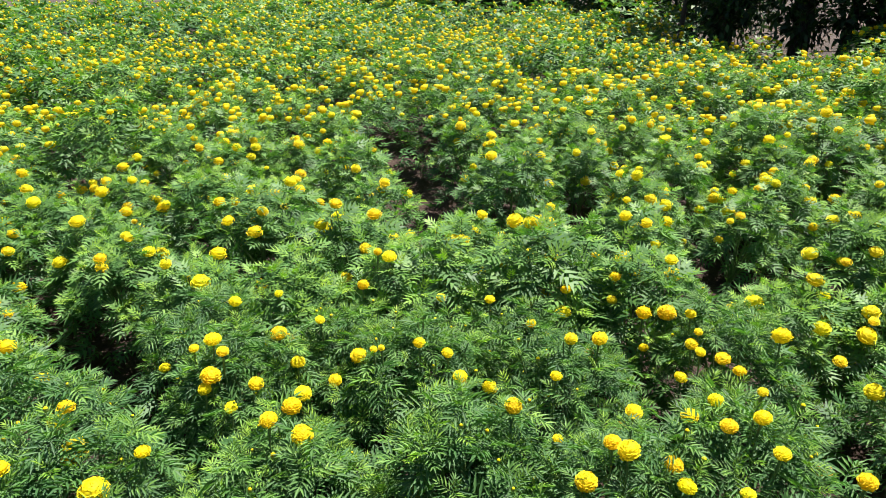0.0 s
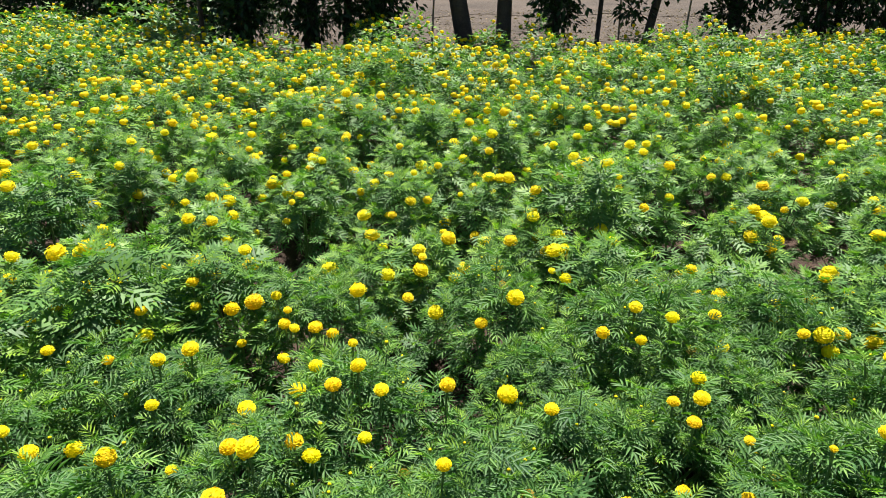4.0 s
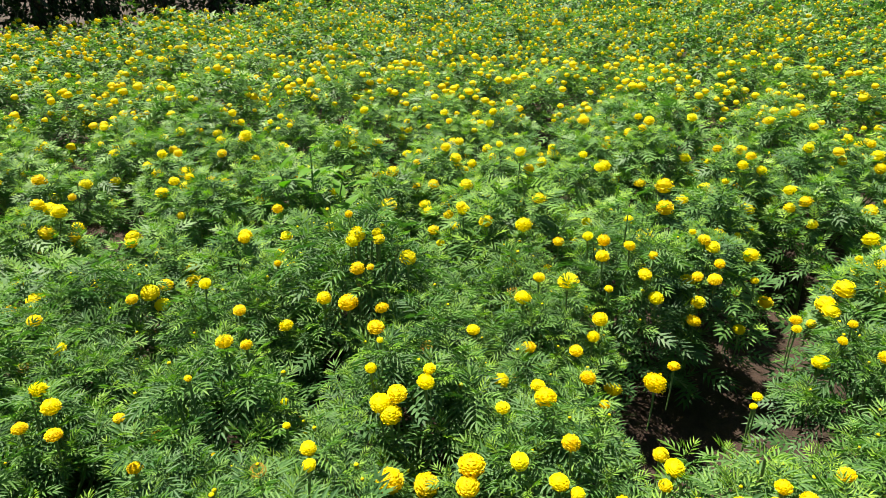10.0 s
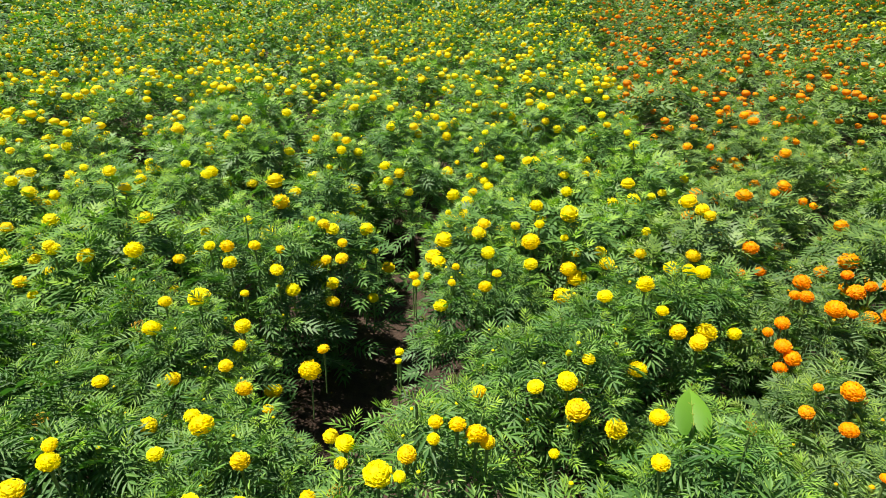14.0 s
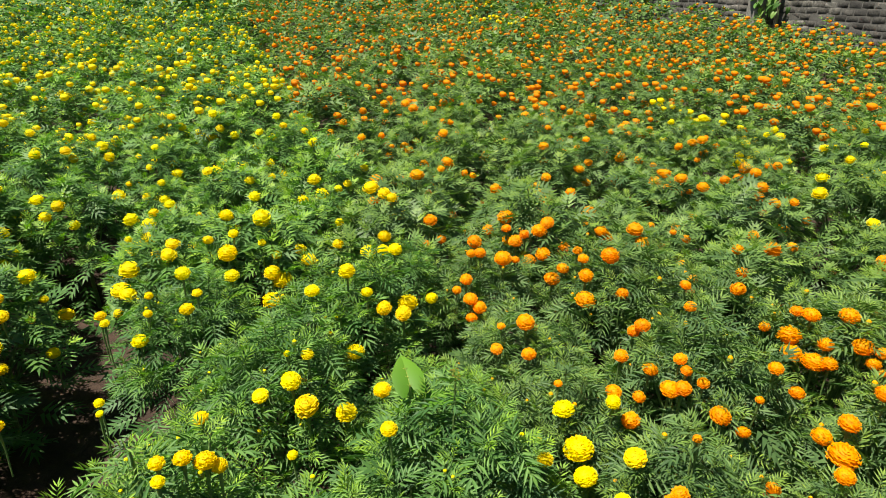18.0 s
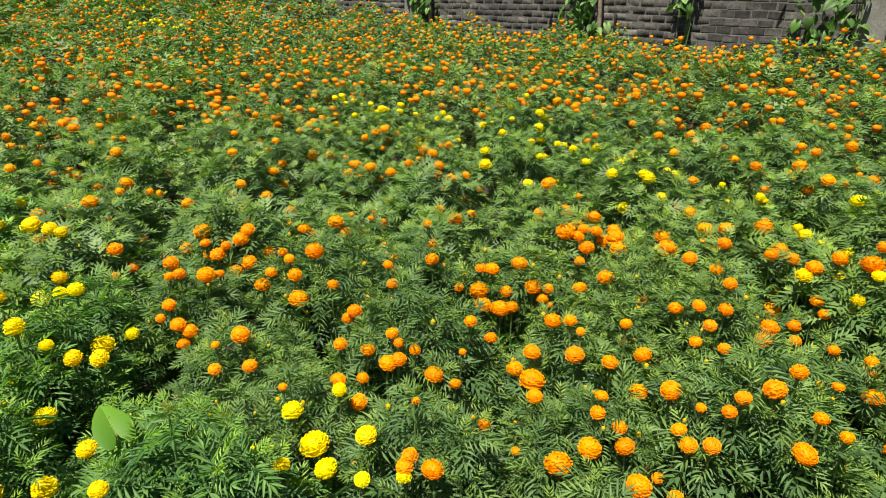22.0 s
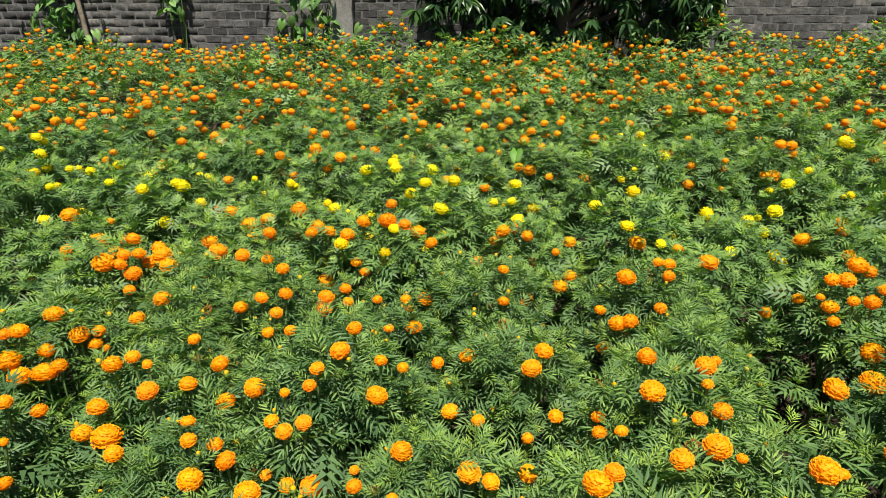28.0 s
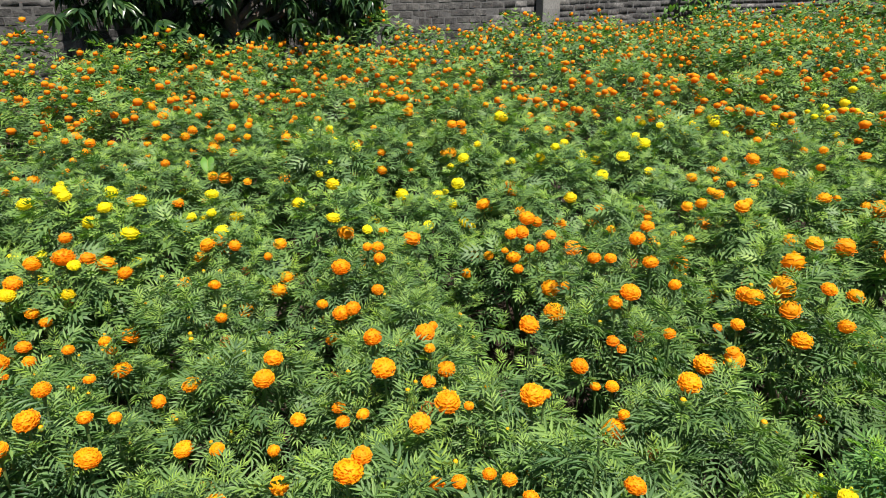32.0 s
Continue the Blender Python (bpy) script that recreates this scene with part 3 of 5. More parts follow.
ORANGE_HEADS += [  # x, y, z, width in mm
    (2.638, -0.038, 0.753, 62), (2.431, -0.684, 0.713, 63), (2.434, -1.119, 0.693, 63), (2.262, -1.556, 0.677, 78), (2.376, -1.231, 0.627, 45), (2.036, -0.858, 0.744, 47),
    (2.341, -1.289, 0.518, 68), (2.309, -1.226, 0.491, 77), (1.953, -0.830, 0.658, 49), (1.878, -1.179, 0.608, 48), (1.877, -1.271, 0.728, 78), (1.734, -1.328, 0.667, 49),
    (1.789, -1.203, 0.596, 76), (1.765, -1.234, 0.612, 67), (1.793, -1.160, 0.503, 62), (1.549, -0.807, 0.698, 61), (1.644, -0.597, 0.660, 57), (1.506, -0.750, 0.674, 64),
    (1.312, -0.995, 0.791, 59), (1.212, -0.954, 0.757, 69), (1.427, -0.798, 0.551, 48), (1.491, -0.582, 0.534, 43), (1.576, -0.521, 0.518, 57), (1.243, -0.833, 0.629, 44),
]
ORANGE_HEADS += [  # x, y, z, width in mm
    (1.201, -0.869, 0.659, 39), (1.407, -0.704, 0.509, 40), (1.280, -0.847, 0.648, 42), (1.109, -0.431, 0.715, 58), (1.102, -0.481, 0.682, 44), (1.085, -0.564, 0.700, 47),
    (0.907, -0.630, 0.815, 66), (0.912, -0.668, 0.829, 46), (0.951, -0.854, 0.783, 56), (0.998, -0.985, 0.746, 73), (1.126, -1.100, 0.727, 55), (1.120, -1.031, 0.724, 43),
    (1.230, -1.117, 0.791, 61), (1.281, -1.191, 0.761, 33), (1.179, -1.088, 0.775, 33), (0.930, -0.991, 0.770, 27), (0.839, -1.116, 0.785, 68), (0.832, -1.156, 0.772, 32),
    (1.151, -1.481, 0.700, 74), (1.166, -1.631, 0.682, 81), (1.474, -2.015, 0.521, 88), (1.613, -1.938, 0.643, 69), (1.578, -1.929, 0.604, 49), (1.709, -1.892, 0.634, 50),
]
ORANGE_HEADS += [  # x, y, z, width in mm
    (1.556, -2.055, 0.672, 64), (1.579, -1.997, 0.674, 46), (1.806, -1.855, 0.530, 52), (1.691, -2.111, 0.748, 83), (1.671, -1.986, 0.716, 60), (1.646, -2.024, 0.721, 67),
    (1.856, -1.428, 0.768, 55), (1.872, -1.393, 0.775, 42), (1.803, -1.395, 0.750, 51), (1.653, -1.929, 0.663, 33), (1.550, 2.131, 0.758, 70), (1.577, 2.086, 0.676, 53),
    (1.479, 2.068, 0.686, 45), (1.548, 1.824, 0.758, 65), (1.513, 1.748, 0.744, 53), (1.485, 1.768, 0.741, 41), (1.811, 1.921, 0.725, 49), (1.867, 1.776, 0.746, 72),
    (1.906, 1.768, 0.776, 66), (1.825, 1.821, 0.725, 48), (1.796, 1.845, 0.693, 66), (1.577, 1.683, 0.726, 72), (1.636, 1.676, 0.707, 41), (1.842, 1.722, 0.661, 72),
]
ORANGE_HEADS += [  # x, y, z, width in mm
    (1.926, 1.681, 0.688, 55), (1.783, 1.488, 0.773, 41), (1.728, 1.506, 0.707, 53), (1.743, 1.570, 0.634, 71), (1.655, 1.326, 0.666, 83), (1.740, 1.422, 0.774, 45),
    (2.159, 1.683, 0.704, 58), (1.770, 1.325, 0.811, 75), (1.695, 1.365, 0.737, 60), (1.732, 1.227, 0.709, 50), (1.416, 1.712, 0.670, 52), (1.377, 1.720, 0.633, 40),
    (1.398, 1.662, 0.612, 61), (1.415, 1.629, 0.584, 61), (1.381, 1.632, 0.548, 52), (1.306, 1.275, 0.717, 65), (1.250, 1.328, 0.698, 29), (1.198, 1.289, 0.651, 46),
    (1.257, 1.205, 0.652, 51), (1.535, 1.028, 0.719, 47), (1.534, 1.001, 0.752, 54), (1.443, 0.999, 0.679, 48), (1.402, 0.871, 0.716, 50), (1.439, 0.807, 0.768, 42),
]
ORANGE_HEADS += [  # x, y, z, width in mm
    (1.429, 0.778, 0.749, 35), (1.588, 0.886, 0.849, 42), (1.946, 1.118, 0.723, 43), (2.107, 1.004, 0.769, 50), (2.035, 0.972, 0.738, 61), (1.434, 0.728, 0.735, 37),
    (1.385, 0.792, 0.700, 59), (1.399, 0.763, 0.713, 51), (1.281, 0.897, 0.678, 49), (1.354, 0.863, 0.647, 41), (1.294, 0.839, 0.609, 57), (1.424, 0.662, 0.673, 61),
    (1.128, 0.966, 0.730, 26), (1.060, 0.544, 0.708, 44), (1.041, 0.547, 0.691, 46), (1.066, 0.488, 0.684, 58), (1.186, 0.593, 0.763, 24), (2.054, 0.865, 0.630, 43),
    (2.539, 0.154, 0.735, 40), (2.531, -0.423, 0.802, 67), (2.468, -0.510, 0.819, 86), (1.969, -0.475, 0.710, 42), (1.927, -0.477, 0.697, 38), (1.860, -0.392, 0.670, 37),
]
ORANGE_HEADS += [  # x, y, z, width in mm
    (1.489, -0.305, 0.793, 39), (1.278, 0.246, 0.621, 74), (1.307, 0.456, 0.650, 37), (1.306, 0.366, 0.596, 28),
]


def field_places():
    """Bushes over the field: x, y, distance, size, turn, form. Scattered where they stand singly, in rows farther off."""
    r = np.random.default_rng(3)
    near = []

    def free(x, y, margin):
        for x0, y0, x1, y1, w in GAPS:
            dx, dy = x1 - x0, y1 - y0
            t = min(1.0, max(0.0, ((x - x0) * dx + (y - y0) * dy) / (dx * dx + dy * dy)))
            if math.hypot(x - x0 - t * dx, y - y0 - t * dy) < w + margin:
                return False
        return True

    for apart, tries in ((0.53, 5000), (0.48, 6000), (0.44, 6000), (0.41, 8000)):
        for _ in range(tries):
            x, y = r.uniform(-5.3, 5.3, 2)
            d = math.hypot(x, y)
            if d > SINGLE_D or d < 0.62 or not free(x, y, 0.19):
                continue
            if any((x - p[0]) ** 2 + (y - p[1]) ** 2 < apart * apart for p in near):
                continue
            near.append((x, y, d, r.uniform(0.95, 1.14) * (1.10 if r.random() < 0.06 else 1.0), r.uniform(0, 360), int(r.integers(6))))
    # smaller bushes close what bare ground is left near by
    for _ in range(6000):
        x, y = r.uniform(-2.9, 2.9, 2)
        d = math.hypot(x, y)
        if 0.7 < d < 2.9 and free(x, y, 0.17) and all((x - p[0]) ** 2 + (y - p[1]) ** 2 > 0.34 ** 2 for p in near):
            near.append((x, y, d, r.uniform(0.90, 1.04), r.uniform(0, 360), int(r.integers(6))))
    # every counted head stands over a bush: one more where none reaches, set back from the bare strips
    for hx, hy, *_ in YELLOW_HEADS + ORANGE_HEADS:
        if any(math.hypot(hx - p[0], hy - p[1]) < 0.29 * p[3] for p in near):
            continue
        for back in range(60):
            th, reach = r.uniform(0, 6.283), 0.005 * back
            x, y = hx + reach * math.cos(th), hy + reach * math.sin(th)
            d = math.hypot(x, y)
            if d > 0.75 and free(x, y, 0.17) and all((x - p[0]) ** 2 + (y - p[1]) ** 2 > 0.28 ** 2 for p in near):
                near.append((x, y, d, r.uniform(0.92, 1.04), r.uniform(0, 360), int(r.integers(6))))
                break
    near.sort(key=lambda p: p[2])
    far = []
    for j in range(-40, 16):
        b0 = j * 0.56 + 0.48
        shift = r.random()
        for i in range(-48, 72):
            a0 = (i + shift) * 0.44
            x, y = ab(a0 + r.normal(0, 0.06), b0 + r.normal(0, 0.06))
            d = math.hypot(x, y)
            if d < SINGLE_D + 0.12 or to_b(x, y) > WALL_B - 0.75 or x < edge_x(y) + 0.55 or y < -18 or y > 26:
                continue
            if r.random() < (0.03 if d < 12 else 0.30) or not free(x, y, 0.10):
                continue
            far.append((x, y, d, (1.04 if d < 12 else 1.18) * r.uniform(0.86, 1.14) * (1.25 if r.random() < 0.08 else 1.0), r.uniform(0, 360), int(r.integers(6))))
    far.sort(key=lambda p: p[2])
    return near, far


NEAR_PLACES, FAR_PLACES = field_places()
PLACE_XY = np.array([p[:2] for p in NEAR_PLACES])
PLACE_R = np.array([BUSH_R[p[5]] * p[3] * 1.08 for p in NEAR_PLACES])
PLACE_H = np.array([BUSH_H[p[5]] * p[3] for p in NEAR_PLACES])


def crowns(x, y):
    """Height of every single bush's crown above a place, where it reaches there."""
    u = ((PLACE_XY[:, 0] - x) ** 2 + (PLACE_XY[:, 1] - y) ** 2) / PLACE_R ** 2
    return np.where(u < 1.0, PLACE_H * (0.22 + 0.78 * np.sqrt(np.clip(1 - u, 0.02, 1))), -u * 0.1) + float(rise(x, y))


# ---- marigolds ----
def leaf_template(pairs, reach, width, full):
    """A feathered leaf along +x, length 1: narrow pointed leaflets in pairs along the arching rib and one at the tip.
    full: each leaflet is folded along its middle, else it is one sliver."""
    def rib(t):
        return np.array((t, 0.0, 0.10 * math.sin(t * 2.6) - 0.22 * t * t))

    v, a, q = [], [], []

    def leaflet(base, way, side, ln, w):
        m = len(v)
        droop = np.array((0, 0, -0.13 * ln))
        mid = base + way * ln * 0.42
        up = np.array((0, 0, 0.30 * w))
        if full:
            v.extend([base, mid + side * w / 2 + up, base + way * ln + droop, mid - side * w / 2 + up])
            a.extend([0.08, 0.0, -0.05, 0.0])
            q.extend([(m, m + 2, m + 1), (m, m + 3, m + 2)])
        else:
            low = base + way * ln * 0.12
            v.extend([low + side * w / 2, low - side * w / 2, base + way * ln + droop])
            a.extend([0.05, 0.05, -0.04])
            q.append((m, m + 1, m + 2))

    for i in range(pairs):
        t = 0.20 + 0.60 * (i / (pairs - 1) if pairs > 1 else 0.4)
        ln = reach * math.sin(0.85 + 1.5 * (i + 0.5) / pairs)
        ang = 1.08 - 0.62 * t
        for sgn in (1, -1):
            way = np.array((math.cos(ang), sgn * math.sin(ang), 0.10))
            leaflet(rib(t), way, np.array((-math.sin(ang), sgn * math.cos(ang), 0)), ln, width)
    leaflet(rib(0.80), np.array((1.0, 0, -0.2)), np.array((0, 1.0, 0)), reach * 0.8, width * 1.1)
    if full:
        m = len(v)
        v.extend([np.array((0, 0.012, 0)), np.array((0, -0.012, 0)), rib(0.85)])
        a.extend([0.1] * 3)
        q.append((m, m + 1, m + 2))
    return np.array(v), np.array(q), np.array(a)


LEAF_NEAR, LEAF_MID = leaf_template(4, 0.62, 0.096, True), leaf_template(4, 0.64, 0.165, False)
LEAF_FAR, LEAF_LAST = leaf_template(3, 0.68, 0.19, False), leaf_template(2, 0.72, 0.25, False)
LEAF_SPECK = leaf_template(1, 0.78, 0.36, False)


def shoots_of(r, count, radius, height):
    """Shoot tips over an uneven dome: places and leaning axes."""
    k = np.arange(count) + 0.5
    rho = (k / count) ** 0.46 * radius * r.uniform(0.85, 1.12, count)
    th = k * 2.39996 + r.normal(0, 0.3, count)
    dome = np.sqrt(np.clip(1 - (rho / radius / 1.08) ** 2, 0.02, 1))
    lump = 0.030 * np.sin(3 * th + r.uniform(0, 6.3)) + 0.022 * np.sin(5 * th + 11 * rho / radius + r.uniform(0, 6.3))
    z = height * (0.22 + 0.78 * dome) + lump * rho / radius + r.normal(-0.022, 0.036, count)
    tip = np.stack([rho * np.cos(th), rho * np.sin(th), z], 1)
    lean = 0.85 * rho / radius
    ax = np.stack([lean * np.cos(th), lean * np.sin(th), np.ones(count)], 1) + r.normal(0, 0.12, (count, 3))
    return tip, ax / np.linalg.norm(ax, axis=1, keepdims=True)


def foliage_of(r, template, count, leaves, radius, height, length=0.060, inside=30):
    """Leaves in whorls below every shoot tip: young and upright at the tip, old and spreading below."""
    tip, ax = shoots_of(r, count, radius, height)
    tv, tq, ta = template
    u = (np.arange(leaves) + 0.5) / leaves                       # 0 young, 1 old
    U = np.clip(np.repeat(u[None], count, 0) + r.uniform(-0.06, 0.06, (count, leaves)), 0.01, 1)
    spin = np.arange(leaves)[None] * 2.4 + r.uniform(0, 6.3, (count, 1)) + r.normal(0, 0.25, (count, leaves))
    out = np.radians(22 + 80 * U ** 0.75 + r.normal(0, 8, U.shape))
    side = np.cross(ax, [0.3, 0.1, 0.9])
    side /= np.linalg.norm(side, axis=1, keepdims=True)
    fwd = np.cross(ax, side)
    d = (np.cos(out)[..., None] * ax[:, None] + np.sin(out)[..., None]
         * (np.cos(spin)[..., None] * side[:, None] + np.sin(spin)[..., None] * fwd[:, None]))
    place = tip[:, None] - ax[:, None] * (0.062 * U ** 1.2)[..., None]
    size = length * (0.42 + 0.66 * np.clip(U * 1.6, 0, 1)) * r.uniform(0.8, 1.25, U.shape)
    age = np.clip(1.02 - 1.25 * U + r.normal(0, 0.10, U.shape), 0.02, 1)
    d, place = d.reshape(-1, 3), place.reshape(-1, 3)
    turn = frames_of(d, r.normal(0, 0.35, len(d)))
    v, q, a = scatter(tv, tq, turn, size.ravel(), place, age.ravel(), ta)
    # older leaves that fill the inside of the bush, coloured darkest to deepen its shade
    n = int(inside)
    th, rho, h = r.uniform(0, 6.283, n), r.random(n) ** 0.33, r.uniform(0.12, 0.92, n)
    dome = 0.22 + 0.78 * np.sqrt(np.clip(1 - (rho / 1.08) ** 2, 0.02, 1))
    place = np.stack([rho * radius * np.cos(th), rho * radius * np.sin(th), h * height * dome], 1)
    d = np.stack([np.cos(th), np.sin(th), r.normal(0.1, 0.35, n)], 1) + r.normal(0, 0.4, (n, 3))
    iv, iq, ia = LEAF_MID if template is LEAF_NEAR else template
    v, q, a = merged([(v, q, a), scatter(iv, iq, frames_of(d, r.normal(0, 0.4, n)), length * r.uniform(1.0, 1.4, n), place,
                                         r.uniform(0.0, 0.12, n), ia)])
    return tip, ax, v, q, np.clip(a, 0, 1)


def stems_of(r, tip, count):
    tubes = [tube([(0, 0, -0.02), (0.01, 0.0, 0.18), (0.0, 0.01, 0.42)], [0.011, 0.009, 0.005], 6)]
    for t in tip[:count]:
        h = 0.10 + 0.2 * r.random()
        tubes.append(tube([(0, 0, h), t * np.array([0.55, 0.55, 0]) + (0, 0, h + 0.45 * (t[2] - h)), t - (0, 0, 0.01)],
                          [0.006, 0.005, 0.0025], 4))
    return merged_tubes(tubes)[:2]


def flower_template(rings, per, rough):
    """A full round marigold head of radius 1 about its centre: rings of frilled petals over a core."""
    r = np.random.default_rng(rings * 31 + per)
    v, q, a = [], [], []
    for i in range(rings):
        f = i / max(rings - 1, 1)
        lat = math.radians(84 - 104 * f)                        # from the crown down past the rim
        n = max(5, int(per * (0.42 + 0.58 * math.cos(lat))))
        for k in range(n):
            th = 2 * math.pi * (k + 0.5 * (i % 2)) / n + r.normal(0, 0.10)
            la = lat + r.normal(0, 0.06)
            rad = 1.0 + r.normal(0, rough)
            c = np.array([math.cos(la) * math.cos(th), math.cos(la) * math.sin(th), 0.80 * math.sin(la)]) * rad
            e = np.array([-math.sin(th), math.cos(th), 0.0])
            o = np.array([math.cos(th), math.sin(th), 0.0])
            w = 1.25 * math.pi * max(math.cos(la), 0.3) / n
            inner = c * 0.90 + np.array([0, 0, 0.07 * (1 - f)])
            m = len(v)
            wav = r.normal(0, 0.03, 4)
            v.extend([inner - e * w * 0.7, inner + e * w * 0.7, c + e * w * 0.9 + o * wav[0] + (0, 0, wav[1] - 0.03),
                      c * 1.03 + (0, 0, 0.03 + wav[2]), c - e * w * 0.9 + o * wav[3] - (0, 0, 0.03)])
            q.extend([(m, m + 1, m + 2, m + 3), (m, m + 3, m + 4, m)])
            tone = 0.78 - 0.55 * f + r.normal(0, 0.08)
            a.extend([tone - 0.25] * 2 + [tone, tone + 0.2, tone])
    return np.array(v), q, np.clip(np.array(a), 0, 1)


def ball_template(rows, cols, squash, bumpy, seed):
    """A closed, slightly uneven ball of radius 1, with ages rising to the top: the colour shades the underside."""
    r = np.random.default_rng(seed)
    v = [(0, 0, squash)]
    for i in range(1, rows):
        la = math.pi / 2 - math.pi * i / rows
        for k in range(cols):
            th = 2 * math.pi * (k + 0.5 * (i % 2)) / cols
            s = 1 + r.normal(0, bumpy)
            v.append((s * math.cos(la) * math.cos(th), s * math.cos(la) * math.sin(th), s * squash * math.sin(la)))
    v.append((0, 0, -squash))
    q = []
    for k in range(cols):
        n = (k + 1) % cols
        q.append((0, 1 + k, 1 + n))
        for i in range(rows - 2):
            a0, a1 = 1 + i * cols, 1 + (i + 1) * cols
            q += [(a0 + k, a1 + k, a1 + n), (a0 + k, a1 + n, a0 + n)]
        last = 1 + (rows - 2) * cols
        q.append((last + k, len(v) - 1, last + n))
    v = np.array(v)
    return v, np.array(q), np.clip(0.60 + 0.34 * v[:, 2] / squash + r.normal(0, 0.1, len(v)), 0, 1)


def petal_mesh(name, rings, per, rough, material, core=(6, 10)):
    """Petals of four and three corners over a core."""
    v, q, a = flower_template(rings, per, rough)
    cv, cq, ca = ball_template(*core, 0.80, 0.02, 3)
    faces = []
    for p in q:
        if p[3] == p[0]:
            faces.append((p[0], p[1], p[2]))
        else:
            faces += [(p[0], p[1], p[2]), (p[0], p[2], p[3])]
    n = len(v)
    verts = np.concatenate([v, cv * 0.97])
    faces += [tuple(int(i) + n for i in f) for f in cq]
    return mesh_of(name, verts, np.array(faces), material, np.concatenate([a, ca * 0.7]))


def flower_meshes(material, tag):
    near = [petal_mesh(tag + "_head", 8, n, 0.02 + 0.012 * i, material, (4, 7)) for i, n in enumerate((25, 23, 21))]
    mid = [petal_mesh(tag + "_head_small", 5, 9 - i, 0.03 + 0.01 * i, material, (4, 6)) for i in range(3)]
    return near, mid


def spent_meshes(material, tag):
    out = []
    for k in range(2):
        v, q, a = flower_template(4, 9, 0.16)
        faces = [(p[0], p[1], p[2]) for p in q] + [(p[0], p[2], p[3]) for p in q if p[3] != p[0]]
        out.append(mesh_of(tag + "_spent", v * np.array([1, 1, 0.8 + 0.5 * k]), np.array(faces), material, a))
    return out


SPENT = {"yellow": spent_meshes(M_SPENT_Y, "yellow"), "orange": spent_meshes(M_SPENT_O, "orange")}
HEADS = {"yellow": flower_meshes(M_YELLOW, "yellow"), "orange": flower_meshes(M_ORANGE, "orange")}


def bud_mesh(name, tipmat):
    v, q, a = ball_template(6, 7, 1.35, 0.03, 5)
    me = mesh_of(name, v, q, M_BUD, a, smooth=True)
    me.materials.append(tipmat)
    top = np.array([1 if v[f].mean(0)[2] > 0.75 else 0 for f in q], np.int32)
    me.polygons.foreach_set("material_index", top)
    return me


BUDS = {"yellow": bud_mesh("yellow_bud", M_YELLOW), "orange": bud_mesh("orange_bud", M_ORANGE)}
STALK = mesh_of("stalk", *tube([(0, 0, -0.16), (0.006, 0, -0.07), (0, 0, 0)], [0.0022, 0.0026, 0.0045], 5), M_STEM)


class Kind:
    """One form of marigold bush: its meshes, for the yellow and the orange sort, and where its shoots end."""

    def __init__(self, seed, template, shoots, leaves, radius, height, length, inside):
        r = np.random.default_rng(seed)
        self.radius, self.height = radius, height
        self.tip, self.ax, v, q, a = foliage_of(r, template, shoots, leaves, radius, height, length, inside)
        # sliver leaves shade one another more; a paler colour makes up for it
        a = np.clip(a + (0.0 if template is LEAF_NEAR else 0.09), 0, 1)
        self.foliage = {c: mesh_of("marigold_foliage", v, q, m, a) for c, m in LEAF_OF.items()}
        self.stems = mesh_of("marigold_stems", *stems_of(r, self.tip[::3], 9), M_STEM)


LEAF_OF = {"yellow": M_LEAF_Y, "orange": M_LEAF_O}
NEAR_KINDS = [Kind(100 + i, LEAF_NEAR, 72, 8, BUSH_R[i], BUSH_H[i], 0.066, 110) for i in range(6)]
MID_KINDS = [Kind(200 + i, LEAF_MID, 54, 7, BUSH_R[i], BUSH_H[i], 0.080, 60) for i in range(6)]


def colour_at(x, y, r):
    b = to_b(x, y)
    if b < COLOUR_B + r.normal(0, 0.05):
        return "yellow"
    a = to_a(x, y)
    if abs(b - 3.25 - 0.14 * max(a, 0)) < 0.45 and r.random() < (0.92 if a < 4.5 else 0.15):
        return "yellow"
    return "orange"


def flower_sizes(r, n):
    return np.clip(r.normal(0.0295, 0.006, n), 0.014, 0.040)


LABELS = {"yellow": "bushy green marigold plant with round bright yellow flower heads",
          "orange": "bushy green marigold plant with round orange flower heads",
          "both": "bushy green marigold plant with yellow and orange flower heads",
          "none": "bushy green marigold plant without open flowers"}


def head_on(bush, place, size, colour, near, r, axis=(0, 0, 1)):
    """A flower head at a world place on its bush."""
    local = bush.matrix_basis.inverted() @ Vector(place)
    s = size / bush.scale[0]
    q = Vector((0, 0, 1)).rotation_difference(Vector(axis) + Vector((r.normal(0, 0.2), r.normal(0, 0.2), 1.0)))
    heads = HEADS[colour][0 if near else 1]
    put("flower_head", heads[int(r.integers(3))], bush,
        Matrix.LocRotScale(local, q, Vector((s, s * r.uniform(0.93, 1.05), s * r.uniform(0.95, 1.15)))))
    if near:
        put("flower_stalk", STALK, bush, Matrix.LocRotScale(local - Vector((0, 0, 0.6 * s)), None, None))


